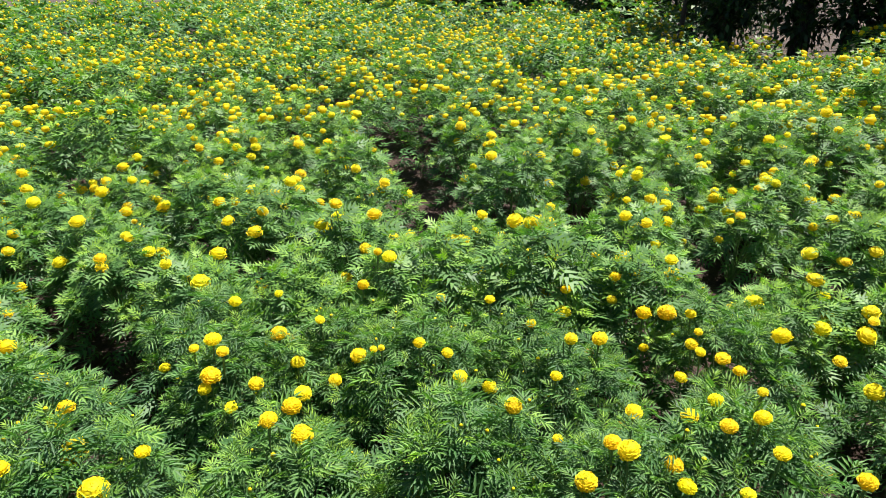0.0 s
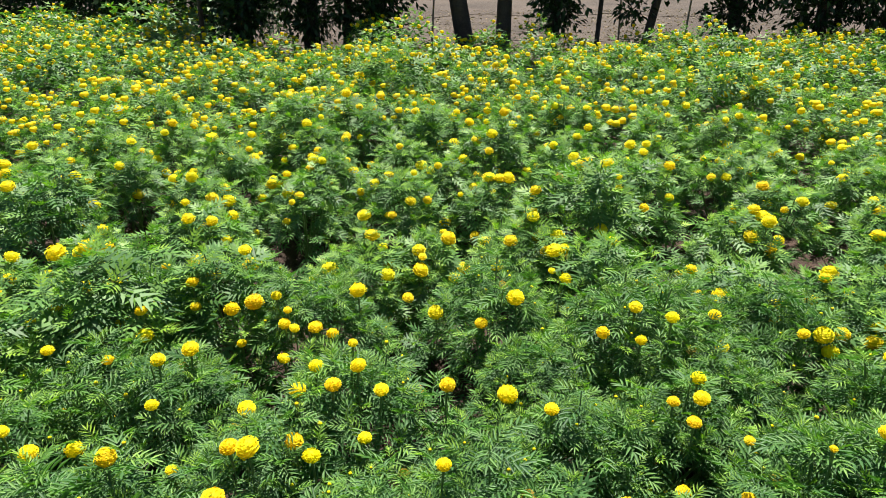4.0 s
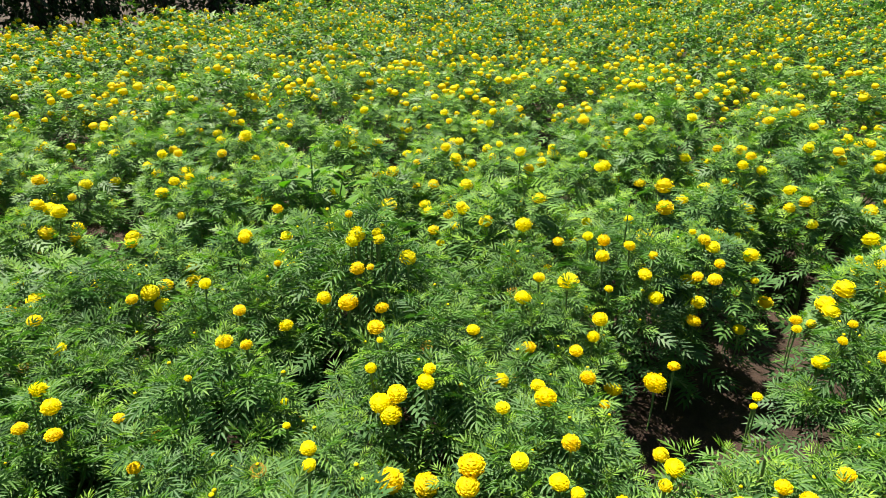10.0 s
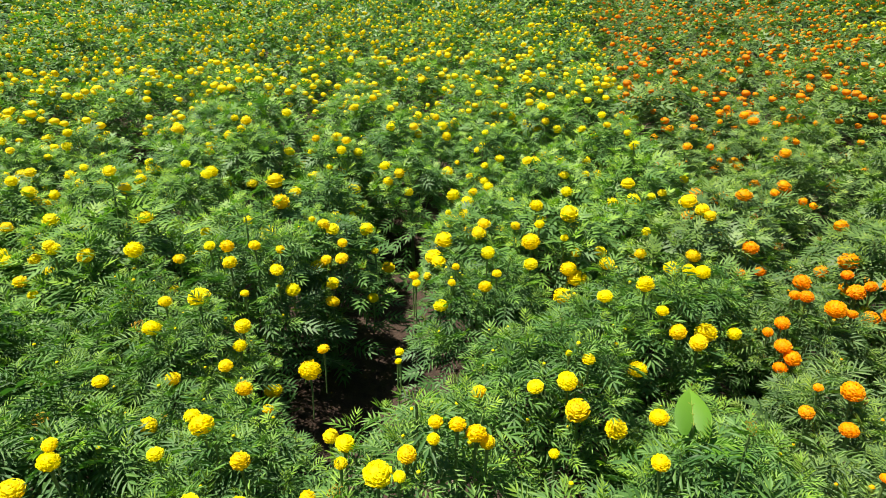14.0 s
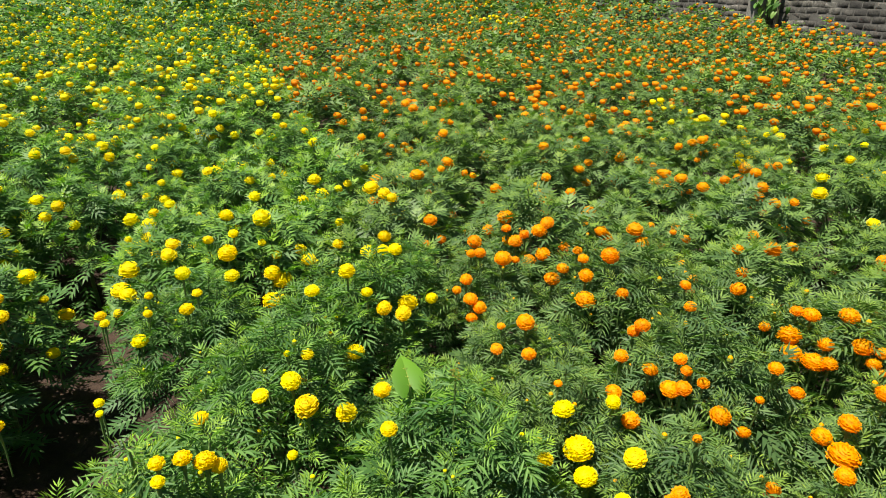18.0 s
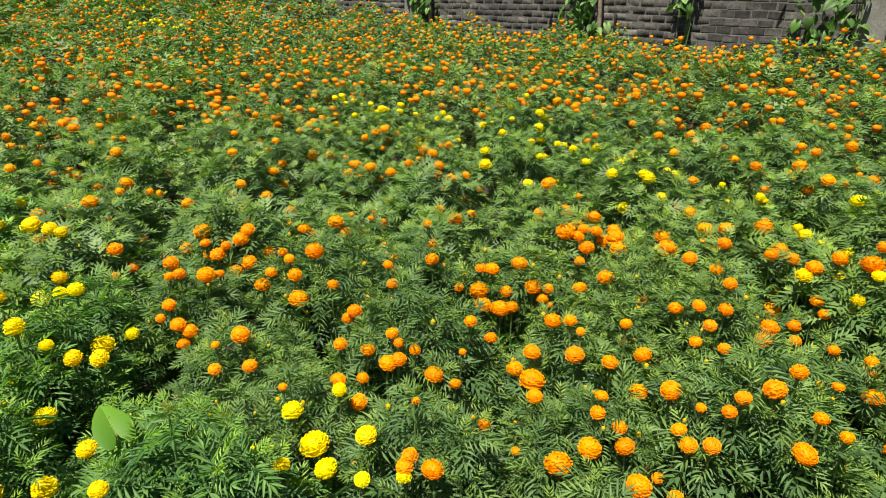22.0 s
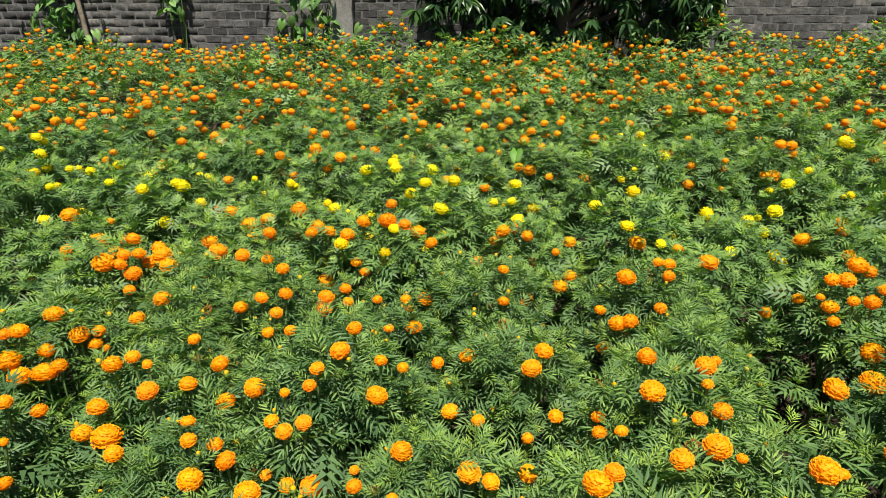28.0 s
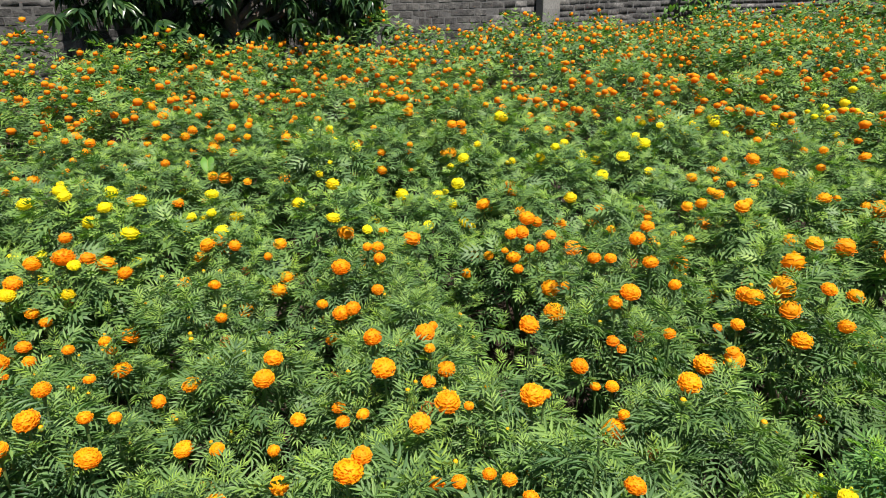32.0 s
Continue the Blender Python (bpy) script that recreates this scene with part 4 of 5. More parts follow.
def build_field():
    r = np.random.default_rng(12)
    # the counted heads go to the bush whose crown stands highest below them
    own = {}
    for colour, heads in (("yellow", YELLOW_HEADS), ("orange", ORANGE_HEADS)):
        for x, y, z, mm in heads:
            own.setdefault(int(np.argmax(crowns(x, y))), []).append((x, y, z, mm / 2220, colour))
    for i, (x, y, d, size, turn, form) in enumerate(NEAR_PLACES):
        near = d < 2.5
        kind = (NEAR_KINDS if near else MID_KINDS)[form]
        bush = new("marigold_plant")
        bush.matrix_basis = pose(x, y, float(rise(x, y)), 0, 0, turn) @ Matrix.Scale(size, 4)
        sort = "yellow" if to_b(x, y) < COLOUR_B else "orange"
        put("foliage", kind.foliage[sort], bush)
        put("stem", kind.stems, bush)
        seen = set()
        for px, py, pz, rad, colour in own.get(i, ()):
            lean = (px - x, py - y, 0.25)
            head_on(bush, (px, py, pz), rad, colour, d < 2.8, r, lean)
            seen.add(colour)
        colour = colour_at(x, y, r)
        order = r.permutation(int(len(kind.tip) * 0.85))
        bearing = abs(math.degrees(math.atan2(x, y)))
        strip = colour == "yellow" and to_b(x, y) > 2
        count = 0 if d < 2.45 and bearing < 165 else int(r.integers(7, 11) if strip else r.integers(6, 10))
        for k, s in zip(order[:count], flower_sizes(r, count)):
            w = bush.matrix_basis @ Vector(kind.tip[k])
            if math.hypot(w.x, w.y) < 2.55 and bearing < 165:
                continue
            head_on(bush, w + Vector((0, 0, r.uniform(0.01, 0.045))), s, colour, False, r, kind.ax[k])
            seen.add(colour)
        if near:
            for k in order[count:count + 9]:
                t = Vector(kind.tip[k])
                s = r.uniform(0.004, 0.0075) * (1.2 if colour == "orange" else 1.0)
                put("bud", BUDS[colour], bush, Matrix.LocRotScale(t + Vector((0, 0, 0.025)), None, Vector((s, s, s))))
        if d < 3.4:
            for k in r.permutation(len(kind.tip))[:2 if colour == "orange" else 1]:
                s = r.uniform(0.011, 0.020)
                put("spent_head", SPENT[colour][int(r.integers(2))], bush,
                    Matrix.LocRotScale(Vector(kind.tip[k]) + Vector((0, 0, 0.012)), Euler((r.normal(0, 0.5), r.normal(0, 0.5), 0)), Vector((s, s, s))),
                    "wilted %s flower head" % ("brownish orange" if colour == "orange" else "dull yellow"))
        tagged(bush, LABELS["both" if len(seen) == 2 else seen.pop() if seen else "none"], "marigold plant", group="marigold plants of the field")


def far_field():
    """The bushes farther off, too many to count."""
    r = np.random.default_rng(21)
    tiers = [(7.5, 35, 6), (12.0, 23, 5), (99.0, 15, 4)]
    forms = [[foliage_of(np.random.default_rng(300 + 10 * k + i), (LEAF_FAR, LEAF_LAST, LEAF_SPECK)[k], n, lv, 0.305, 0.73, (0.090, 0.108, 0.128)[k], (18, 6, 2)[k]) for i in range(6)]
             for k, (_, n, lv) in enumerate(tiers)]
    hv, hq, ha = ball_template(3, 5, 0.76, 0.14, 9)
    head_forms = [ball_template(4, 7, 0.74, 0.13, 4), (hv, hq, ha), None]
    head_forms[2] = ball_template(2, 4, 0.85, 0.08, 9)
    fol, heads = {"yellow": [], "orange": []}, {"yellow": [], "orange": []}
    for x, y, d, size, turn, form in FAR_PLACES:
        k = sum(d >= w[0] for w in tiers)
        tip, ax, v, q, a = forms[k][form]
        c, s = math.cos(radians(turn)), math.sin(radians(turn))
        rot = np.array([[c, -s, 0], [s, c, 0], [0, 0, 1]]) * size
        at = np.array([x, y, float(rise(x, y)) + r.normal(0, 0.03)])
        # distant leaves are coloured paler too, against their own shade
        fol["yellow" if to_b(x, y) < COLOUR_B else "orange"].append((v @ rot.T + at, q, np.clip(a + (0.12, 0.08, 0.0)[k], 0, 1)))
        colour = colour_at(x, y, r)
        n = int(r.integers(10, 15) if colour == "yellow" else r.integers(9, 14))
        pick = r.permutation(int(len(tip) * 0.8))[:n]
        n = len(pick)
        place = tip[pick] @ rot.T + at + (0, 0, 0.04)
        turns = np.repeat(np.eye(3)[None], n, 0)
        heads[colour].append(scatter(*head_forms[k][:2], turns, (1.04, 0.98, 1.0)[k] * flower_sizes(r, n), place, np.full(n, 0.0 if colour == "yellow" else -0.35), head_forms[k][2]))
    for colour, mat in (("yellow", M_YELLOW), ("orange", M_ORANGE)):
        v, q, a = merged(fol[colour])
        root = put("marigold_field", mesh_of("marigold_field", v, q, LEAF_OF[colour], a))
        tagged(root, "dense rows of %s marigold bushes farther off" % colour, "marigold field", kind="stuff")
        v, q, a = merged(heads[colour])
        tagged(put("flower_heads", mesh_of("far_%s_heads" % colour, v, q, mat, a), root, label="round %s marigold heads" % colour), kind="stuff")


build_field()
far_field()


# ---- brick wall ----
WALL_FROM, WALL_TO = -22.0, 24.0
COURSE, BRICK = 0.104, 0.214
WALL_TURN = -math.degrees(ROW)


def wall_pose(a, out, z):
    """A pose on the wall's face: a metres along it, out metres in front of it; x runs across into the wall, y along."""
    x, y = ab(a, WALL_B - out)
    return pose(x, y, z, 0, 0, WALL_TURN)


def brick_mesh(seed, length):
    """A brick with worn, uneven edges; its face looks along -x."""
    r = np.random.default_rng(seed)
    bm = bmesh.new()
    bmesh.ops.create_cube(bm, size=1.0)
    for v in bm.verts:
        v.co = Vector((v.co.x * 0.11, v.co.y * length * r.uniform(0.96, 1.03), v.co.z * r.uniform(0.090, 0.100)))
    bmesh.ops.bevel(bm, geom=bm.edges[:], offset=0.007, segments=1, affect='EDGES')
    for v in bm.verts:
        v.co += Vector(r.normal(0, 0.003, 3))
    return mesh_bm("brick", bm, M_BRICK)


def build_wall():
    bm = bmesh.new()
    bmesh.ops.create_cube(bm, size=1.0)
    for v in bm.verts:
        v.co = Vector((v.co.x * 0.2 + 0.1035, v.co.y * (WALL_TO - WALL_FROM), v.co.z * 2.5 + 1.2))
    wall = put("wall_brick", mesh_bm("wall_core", bm, M_MORTAR), None, wall_pose((WALL_FROM + WALL_TO) / 2, 0, 0))
    tagged(wall, "weathered grey brick boundary wall with rough mortar joints", "wall", kind="structure")
    return wall


WALL = build_wall()


def build_bricks():
    r = np.random.default_rng(5)
    kinds = [brick_mesh(40 + i, 0.203) for i in range(8)]
    inv = WALL.matrix_basis.inverted()
    mids, rest = 0, []
    kv = []
    for me in kinds:
        v = np.array([w.co[:] for w in me.vertices])
        f = [tuple(p.vertices) for p in me.polygons]
        tri = np.array([(p[0], p[i], p[i + 1]) for p in f for i in range(1, len(p) - 1)])
        kv.append((v, tri))
    bv = np.array([(x, y, z) for x in (-0.055, 0.03) for y in (-0.1, 0.1) for z in (-0.0455, 0.0455)])
    bt = np.array([(0, 1, 3), (0, 3, 2), (0, 4, 5), (0, 5, 1), (2, 3, 7), (2, 7, 6), (1, 5, 7), (1, 7, 3), (0, 2, 6), (0, 6, 4)])
    for c in range(23):
        z = 0.06 + c * COURSE
        n = int((WALL_TO - WALL_FROM) / BRICK)
        for i in range(n):
            a = WALL_FROM + (i + 0.5 * (c % 2) + 0.5) * BRICK + r.normal(0, 0.007)
            out = r.normal(0, 0.0016)
            k = int(r.integers(8))
            m = wall_pose(a, out, z + 0.014 * math.sin(0.8 * a + 0.25 * c) + r.normal(0, 0.003)) @ pose(0.055, 0, 0, r.normal(0, 0.8), r.normal(0, 0.2), r.normal(0, 0.2))
            if 7 <= c <= 13 and -5.6 < a < 3.6 and mids < 300:
                put("brick", kinds[k], WALL, inv @ m)
                mids += 1
            else:
                v, tri = kv[k] if 6 <= c <= 15 and -9 < a < 12 else (bv, bt)
                mm = np.array(m)
                rest.append((v @ mm[:3, :3].T + mm[:3, 3], tri, None))
    v, q, _ = merged(rest)
    mi = np.array(inv)
    v = v @ mi[:3, :3].T + mi[:3, 3]
    tagged(put("bricks", mesh_of("bricks", v, q, M_BRICK), WALL), kind="stuff")


# ---- trees ----
def leaf_blade(width, droop, folds=3):
    """A single blade along +x, length 1, drooping to its tip."""
    v, q = [], []
    for i in range(folds + 1):
        t = i / folds
        w = width * math.sin(math.pi * min(0.97, 0.06 + 0.94 * t) ** 0.8) * 0.5 + 0.004
        z = -droop * t * t
        v += [(t, -w, z + 0.25 * w), (t, 0, z), (t, w, z + 0.25 * w)]
        if i:
            k = 3 * (i - 1)
            q += [(k, k + 3, k + 4, k + 1), (k + 1, k + 4, k + 5, k + 2)]
    return np.array(v, float), np.array(q), np.zeros(len(v))


BLADE = (np.array([(0, 0, 0), (0.45, -0.22, 0.04), (1, 0, -0.15), (0.45, 0.22, 0.04)]), np.array([(0, 1, 2, 3)]), np.zeros(4))
MANGO_BLADE = leaf_blade(0.30, 0.6, 3)


def crown_of(r, lumps, per, size, template, hang=0.2):
    """Leaves in clumps round lump centres (x, y, z, radius)."""
    out = []
    for cx, cy, cz, cr in lumps:
        n = int(per * cr * cr)
        d = r.normal(0, 1, (n, 3))
        d /= np.linalg.norm(d, axis=1, keepdims=True)
        rad = cr * r.uniform(0.3, 1.05, n) * (1 + 0.25 * np.sin(5 * d[:, 0] + 3 * d[:, 2] + cx * 9))
        place = np.array([cx, cy, cz]) + d * rad[:, None] * np.array([1, 1, 0.85])
        way = d * 0.7 + r.normal(0, 0.45, (n, 3)) - np.array([0, 0, hang])
        out.append(scatter(template[0], template[1], frames_of(way, r.normal(0, 0.6, n)),
                           size * r.uniform(0.7, 1.25, n), place, np.clip(r.beta(1.5, 3, n), 0, 1)))
    return merged(out)


def build_tree(x, y, trunk_r, lean, low, high, seed, label="", height=4.2):
    r = np.random.default_rng(seed)
    z0 = float(rise(x, y)) - 0.05
    tree = new("tree")
    tree.matrix_basis = pose(x, y, z0)
    tagged(tree, label or "dark trunked tree with hanging leafy branches at the field's edge", "tree", group="trees along the fence")
    lumps = low + high
    top = np.array([lean[0], lean[1], height])
    pts = [top * t + np.array([0.05 * math.sin(3 * t + seed), 0.05 * math.cos(4 * t + seed), 0]) * (t > 0) for t in (0, 0.12, 0.3, 0.5, 0.75, 1)]
    v, q = tube(pts, [trunk_r * f for f in (1.35, 1.05, 0.95, 0.85, 0.6, 0.35)], 10)
    put("trunk", mesh_of("trunk", v, q, M_BARK, smooth=True), tree)
    limbs = [tube([pts[2 + k % 3], np.array(pts[2 + k % 3]) * 0.4 + np.array(l[:3]) * 0.6 + (0, 0, 0.1), l[:3]],
                  [trunk_r * 0.45, trunk_r * 0.3, trunk_r * 0.12], 6) for k, l in enumerate(lumps)]
    for v, q in limbs:
        put("limb", mesh_of("limb", v, q, M_BARK, smooth=True), tree)
    v, q, a = merged([crown_of(r, low, 2200, 0.125, BLADE), crown_of(r, high, 230, 0.5, BLADE)])
    put("crown", mesh_of("crown", v, q, M_TREELEAF, a), tree)
    return tree


# upper crowns, out of view: few oversized leaves, added to shade what stands below
HIGH = [(-1.5, 0.0, 4.3, 1.3), (-1.9, 0.7, 3.7, 1.0), (-1.0, -0.8, 3.6, 0.8), (-0.8, 0.3, 2.7, 0.6)]
TREES = [  # y on the tree line, trunk radius, lean, low hanging leaf masses
    (-2.56, 0.12, (0.1, 0.2), [(0.2, 0.05, 0.95, 0.40), (0.15, 0.1, 1.3, 0.5), (-0.1, -0.3, 1.8, 0.6)]),
    (-1.50, 0.13, (0.0, -0.2), [(0.0, 0.2, 1.9, 0.5), (0.1, -0.2, 1.3, 0.45), (0.2, 0.0, 0.95, 0.38)]),
    (-1.05, 0.07, (0.2, 0.3), [(0.2, 0.3, 1.6, 0.45), (0.2, 0.1, 1.1, 0.40)]),
    (-0.50, 0.12, (0.1, 0.0), [(0.15, 0.0, 0.9, 0.42), (0.1, 0.05, 1.3, 0.55), (-0.1, 0.25, 1.8, 0.7)]),
    (0.98, 0.14, (0.0, -0.6), [(0.0, 0.3, 2.2, 0.5)]),
    (1.52, 0.12, (0.0, 0.1), [(0.1, 0.0, 2.1, 0.5), (0.1, 0.3, 1.6, 0.25)]),
    (2.32, 0.08, (0.1, 0.1), [(0.1, 0.0, 1.0, 0.35), (0.0, 0.0, 1.4, 0.5), (0.1, 0.2, 1.8, 0.6)]),
    (3.75, 0.07, (0.1, 0.5), [(0.0, -0.2, 1.1, 0.24), (0.0, 0.3, 1.7, 0.5)]),
    (5.15, 0.10, (0.0, 0.1), [(0.0, 0.0, 1.0, 0.45), (0.0, 0.3, 1.5, 0.6)]),
    (6.60, 0.10, (0.0, 0.1), [(0.0, 0.0, 1.05, 0.6), (0.0, 0.5, 1.5, 0.7), (0.2, -0.5, 1.6, 0.6)]),
    (7.75, 0.09, (0.0, 0.1), [(0.0, 0.0, 1.1, 0.55), (0.0, 0.6, 1.6, 0.7)]),
    (9.10, 0.10, (0.1, 0.1), [(0.0, 0.0, 0.95, 0.55), (0.0, 0.4, 1.5, 0.6)]),
    (10.45, 0.12, (0.0, 0.1), [(0.0, 0.0, 1.0, 0.6), (0.0, 0.6, 1.4, 0.55)]),
    (11.70, 0.09, (0.1, 0.0), [(0.0, 0.0, 0.9, 0.55), (0.1, 0.4, 1.4, 0.6)]),
]


def build_trees():
    for i, (y, rad, lean, low) in enumerate(TREES):
        build_tree(TREE_X - 0.2, y, rad, lean, low, HIGH, 60 + i)
    # a dense dark hedge along the rest of the line
    for i in range(9):
        build_tree(TREE_X - 3.7 + 0.3 * math.sin(i * 2.1), -4.0 - 1.7 * i, 0.09, (0.1, 0.1),
                   [(0.15, 0.0, 0.85, 0.75), (0.1, 0.8, 1.0, 0.8), (0.0, 0.2, 1.6, 0.85)],
                   [(-0.3, 0.2, 2.2, 0.8)], 90 + i, "dense dark green shrubby tree in a hedge", 3.0)
    for i in range(5):
        build_tree(TREE_X - 0.5 - 0.5 * math.sin(i * 1.7), 12.8 + 2.1 * i, 0.09, (0.1, 0.1),
                   [(0.1, 0.0, 0.85, 0.8), (0.0, 0.9, 1.0, 0.75)],
                   [(0.2, -0.5, 1.9, 0.9), (-0.2, 0.4, 2.8, 1.0)], 120 + i, "dense dark green shrubby tree in a hedge", 3.0)


build_trees()


def build_mango():
    r = np.random.default_rng(77)
    x, y = ab(-1.45, WALL_B - 0.75)
    tree = new("mango_tree")
    tree.matrix_basis = pose(x, y, float(rise(x, y)) - 0.03, 0, 0, WALL_TURN)
    tagged(tree, "dark mango tree with long drooping glossy leaves before the wall", "tree")
    v, q = tube([(0, 0, 0), (0.03, 0.05, 0.6), (0.0, 0.1, 1.3), (0.05, 0.1, 2.2)], [0.13, 0.10, 0.09, 0.05], 10)
    put("trunk", mesh_of("mango_trunk", v, q, M_BARK, smooth=True), tree)
    ends = [(0.1 * math.sin(k), -1.6 + 0.4 * k, 1.5 + 0.5 * (k % 3)) for k in range(9)]
    limbs = [tube([(0, 0.05, 0.8 + 0.1 * k), (0.0, e[1] * 0.5, 1.2 + 0.1 * k), e], [0.045, 0.035, 0.015], 6) for k, e in enumerate(ends)]
    for v, q in limbs:
        put("limb", mesh_of("mango_limb", v, q, M_BARK, smooth=True), tree)
    out = []
    for k in range(420):
        c = np.array([r.normal(0.0, 0.32), r.uniform(-1.95, 1.95), 0])
        low = 0.78 + 0.25 * abs(c[1]) * r.random()
        c[2] = low + 2.0 * r.random() ** 1.3
        n = 20
        th = np.arange(n) * 2.4 + r.uniform(0, 6)
        el = r.uniform(-0.9, 0.5, n)
        way = np.stack([np.cos(th) * np.cos(el), np.sin(th) * np.cos(el), np.sin(el) - 0.25], 1)
        out.append(scatter(MANGO_BLADE[0], MANGO_BLADE[1], frames_of(way, r.normal(0, 0.4, n)), r.uniform(0.13, 0.21, n),
                           np.repeat(c[None], n, 0), np.clip(r.beta(1.3, 3, n) + (0.2 if r.random() < 0.15 else 0), 0, 1)))
    v, q, a = merged(out)
    put("crown", mesh_of("mango_crown", v, q, M_MANGO, a), tree)


build_mango()


# ---- weeds among the marigolds ----
def heart_leaf(fold=0.12, n=7):
    """A broad arrow-shaped leaf along +x, length 1, with lobes behind the stalk."""
    v, q = [], []
    for i in range(n + 1):
        t = i / n
        x = -0.28 + 1.28 * t
        w = 0.42 * math.sin(math.pi * (0.16 + 0.84 * t) ** 0.85) ** 0.8 if t < 1 else 0.0
        inner = max(0.0, 0.16 * (1 - t * 4.5))                 # the notch
        z = -0.22 * max(x, 0) ** 2
        for sgn in (-1, 1):
            v += [(x, sgn * inner, z), (x, sgn * (inner + (w - inner) * 0.55), z + fold * w), (x, sgn * w, z + fold * w * 0.6)]
        if i:
            for side in (0, 3):
                a, b = 6 * (i - 1) + side, 6 * i + side
                for k in (0, 1):
                    q.append((a + k, b + k, b + k + 1, a + k + 1) if side else (a + k + 1, b + k + 1, b + k, a + k))
    return np.array(v), np.array(q)


HEART = mesh_of("heart_leaf", *heart_leaf(), M_BROAD, np.repeat(np.linspace(0.45, 0.75, 8), 6), smooth=True)


def vein_mesh():
    tubes = [tube([(-0.02, 0, 0.006), (0.45, 0, -0.035), (0.93, 0, -0.19)], [0.014, 0.009, 0.003], 4)]
    for t, s in ((0.0, 1), (0.0, -1), (0.25, 1), (0.25, -1), (0.5, 1), (0.5, -1)):
        tubes.append(tube([(t, 0, -0.2 * t * t + 0.004), (t + 0.2, s * 0.24, 0.028 - 0.22 * (t + 0.2) ** 2)], [0.007, 0.003], 4))
    v, q, _ = merged_tubes(tubes)
    return mesh_of("veins", v, q, M_BUD)


VEINS = vein_mesh()


def build_arum(x, y, leaves, label):
    """A broad-leaved weed: leaves on stalks. leaves: dx, dy, height, length, heading, tilt."""
    z0 = float(rise(x, y))
    weed = new("broad_leaf_weed")
    weed.matrix_basis = pose(x, y, z0 - 0.02)
    tagged(weed, label, "weed")
    for dx, dy, h, ln, heading, tilt in leaves:
        m = pose(dx, dy, h, 0, tilt, heading) @ Matrix.Scale(ln, 4)
        leaf = put("leaf", HEART, weed, m)
        put("midrib", VEINS, leaf)
        v, q = tube([(0, 0, 0), (dx * 0.5, dy * 0.5, h * 0.6), (dx, dy, h)], [0.007, 0.006, 0.004], 6)
        put("stalk", mesh_of("weed_stalk", v, q, M_STEM, smooth=True), weed)


build_arum(0.74, 1.10, [(0.0, 0.0, 0.83, 0.098, 70, -30), (0.04, -0.03, 0.79, 0.082, -30, -10)], "bright green broad arrow-shaped leaves among the marigolds")
build_arum(-3.25, -3.15, [(0.0, 0.0, 0.42, 0.34, 70, -25), (0.2, 0.1, 0.22, 0.26, 20, 10), (0.25, 0.3, 0.16, 0.24, -50, 15)],
           "pale green broad leaves over bare soil in a gap")
build_arum(-2.38, -1.76, [(0.0, 0.0, 0.52, 0.17, 20, 40), (0.1, -0.15, 0.4, 0.14, -60, 30)], "pale broad weed leaf drooping over a gap")
build_arum(3.9, -1.65, [(0.0, 0.0, 0.68, 0.10, 150, 35), (-0.05, 0.1, 0.62, 0.09, 60, 45)], "pale broad leaves rising from orange marigolds")


def build_tall_weed():
    """A leafy sapling with oval leaves on thin stems."""
    r = np.random.default_rng(44)
    x, y = -1.93, 2.42
    weed = new("leafy_weed")
    weed.matrix_basis = pose(x, y, float(rise(x, y)))
    tagged(weed, "bright green weed with oval leaves on thin pale stems", "weed")
    blade = leaf_blade(0.46, 0.2, 4)
    leaf = mesh_of("oval_leaf", blade[0], blade[1], M_BROAD, np.full(len(blade[0]), 0.55), smooth=True)
    for k, (lx, ly, top) in enumerate(((0.0, 0.0, 0.94), (-0.16, -0.05, 0.83), (0.16, 0.05, 0.85))):
        v, q = tube([(0, 0, 0), (lx * 0.5, ly * 0.5, top * 0.6), (lx, ly, top)], [0.008, 0.006, 0.003], 6)
        put("stem", mesh_of("weed_stem", v, q, M_STEM, smooth=True), weed)
        for i in range(7):
            h = top - 0.045 * i * (1 if i else 0.5)
            s = r.uniform(0.11, 0.16) * (0.8 if i == 0 else 1)
            put("leaf", leaf, weed, pose(lx * (0.4 + 0.6 * h / top), ly * (0.4 + 0.6 * h / top), h, 0, r.uniform(-55, 5), 137 * i + 50 * k) @ Matrix.Scale(s, 4))


build_tall_weed()


def build_pale_bush(x, y, size, seed):
    """A low, fresh yellow-green seedling bush."""
    r = np.random.default_rng(seed)
    tip, ax, v, q, a = foliage_of(r, LEAF_MID, 34, 9, 0.22, 0.42, 0.06)
    bush = new("seedling_bush")
    bush.matrix_basis = pose(x, y, float(rise(x, y))) @ Matrix.Scale(size, 4)
    tagged(bush, "low yellow-green leafy bush beside the bare soil", "plant")
    put("foliage", mesh_of("pale_foliage", v, q, M_LEAF_Y, np.clip(a + 0.55, 0, 1)), bush)
    put("stem", mesh_of("pale_stems", *stems_of(r, tip[::3] * np.array([1, 1, 0.9]), 7), M_STEM), bush)


build_pale_bush(-3.02, -2.12, 1.15, 8)
build_pale_bush(-2.80, -2.13, 0.75, 9)


# ---- things along the brick wall ----
def box_bm(bm, size, at, m=None, bevel=0.0):
    made = bmesh.ops.create_cube(bm, size=1.0)["verts"]
    for v in made:
        v.co = Vector((v.co.x * size[0], v.co.y * size[1], v.co.z * size[2])) + Vector(at)
        if m is not None:
            v.co = m @ v.co
    if bevel:
        bmesh.ops.bevel(bm, geom=list({e for v in made for e in v.link_edges}), offset=bevel, segments=2, affect='EDGES')
    return made


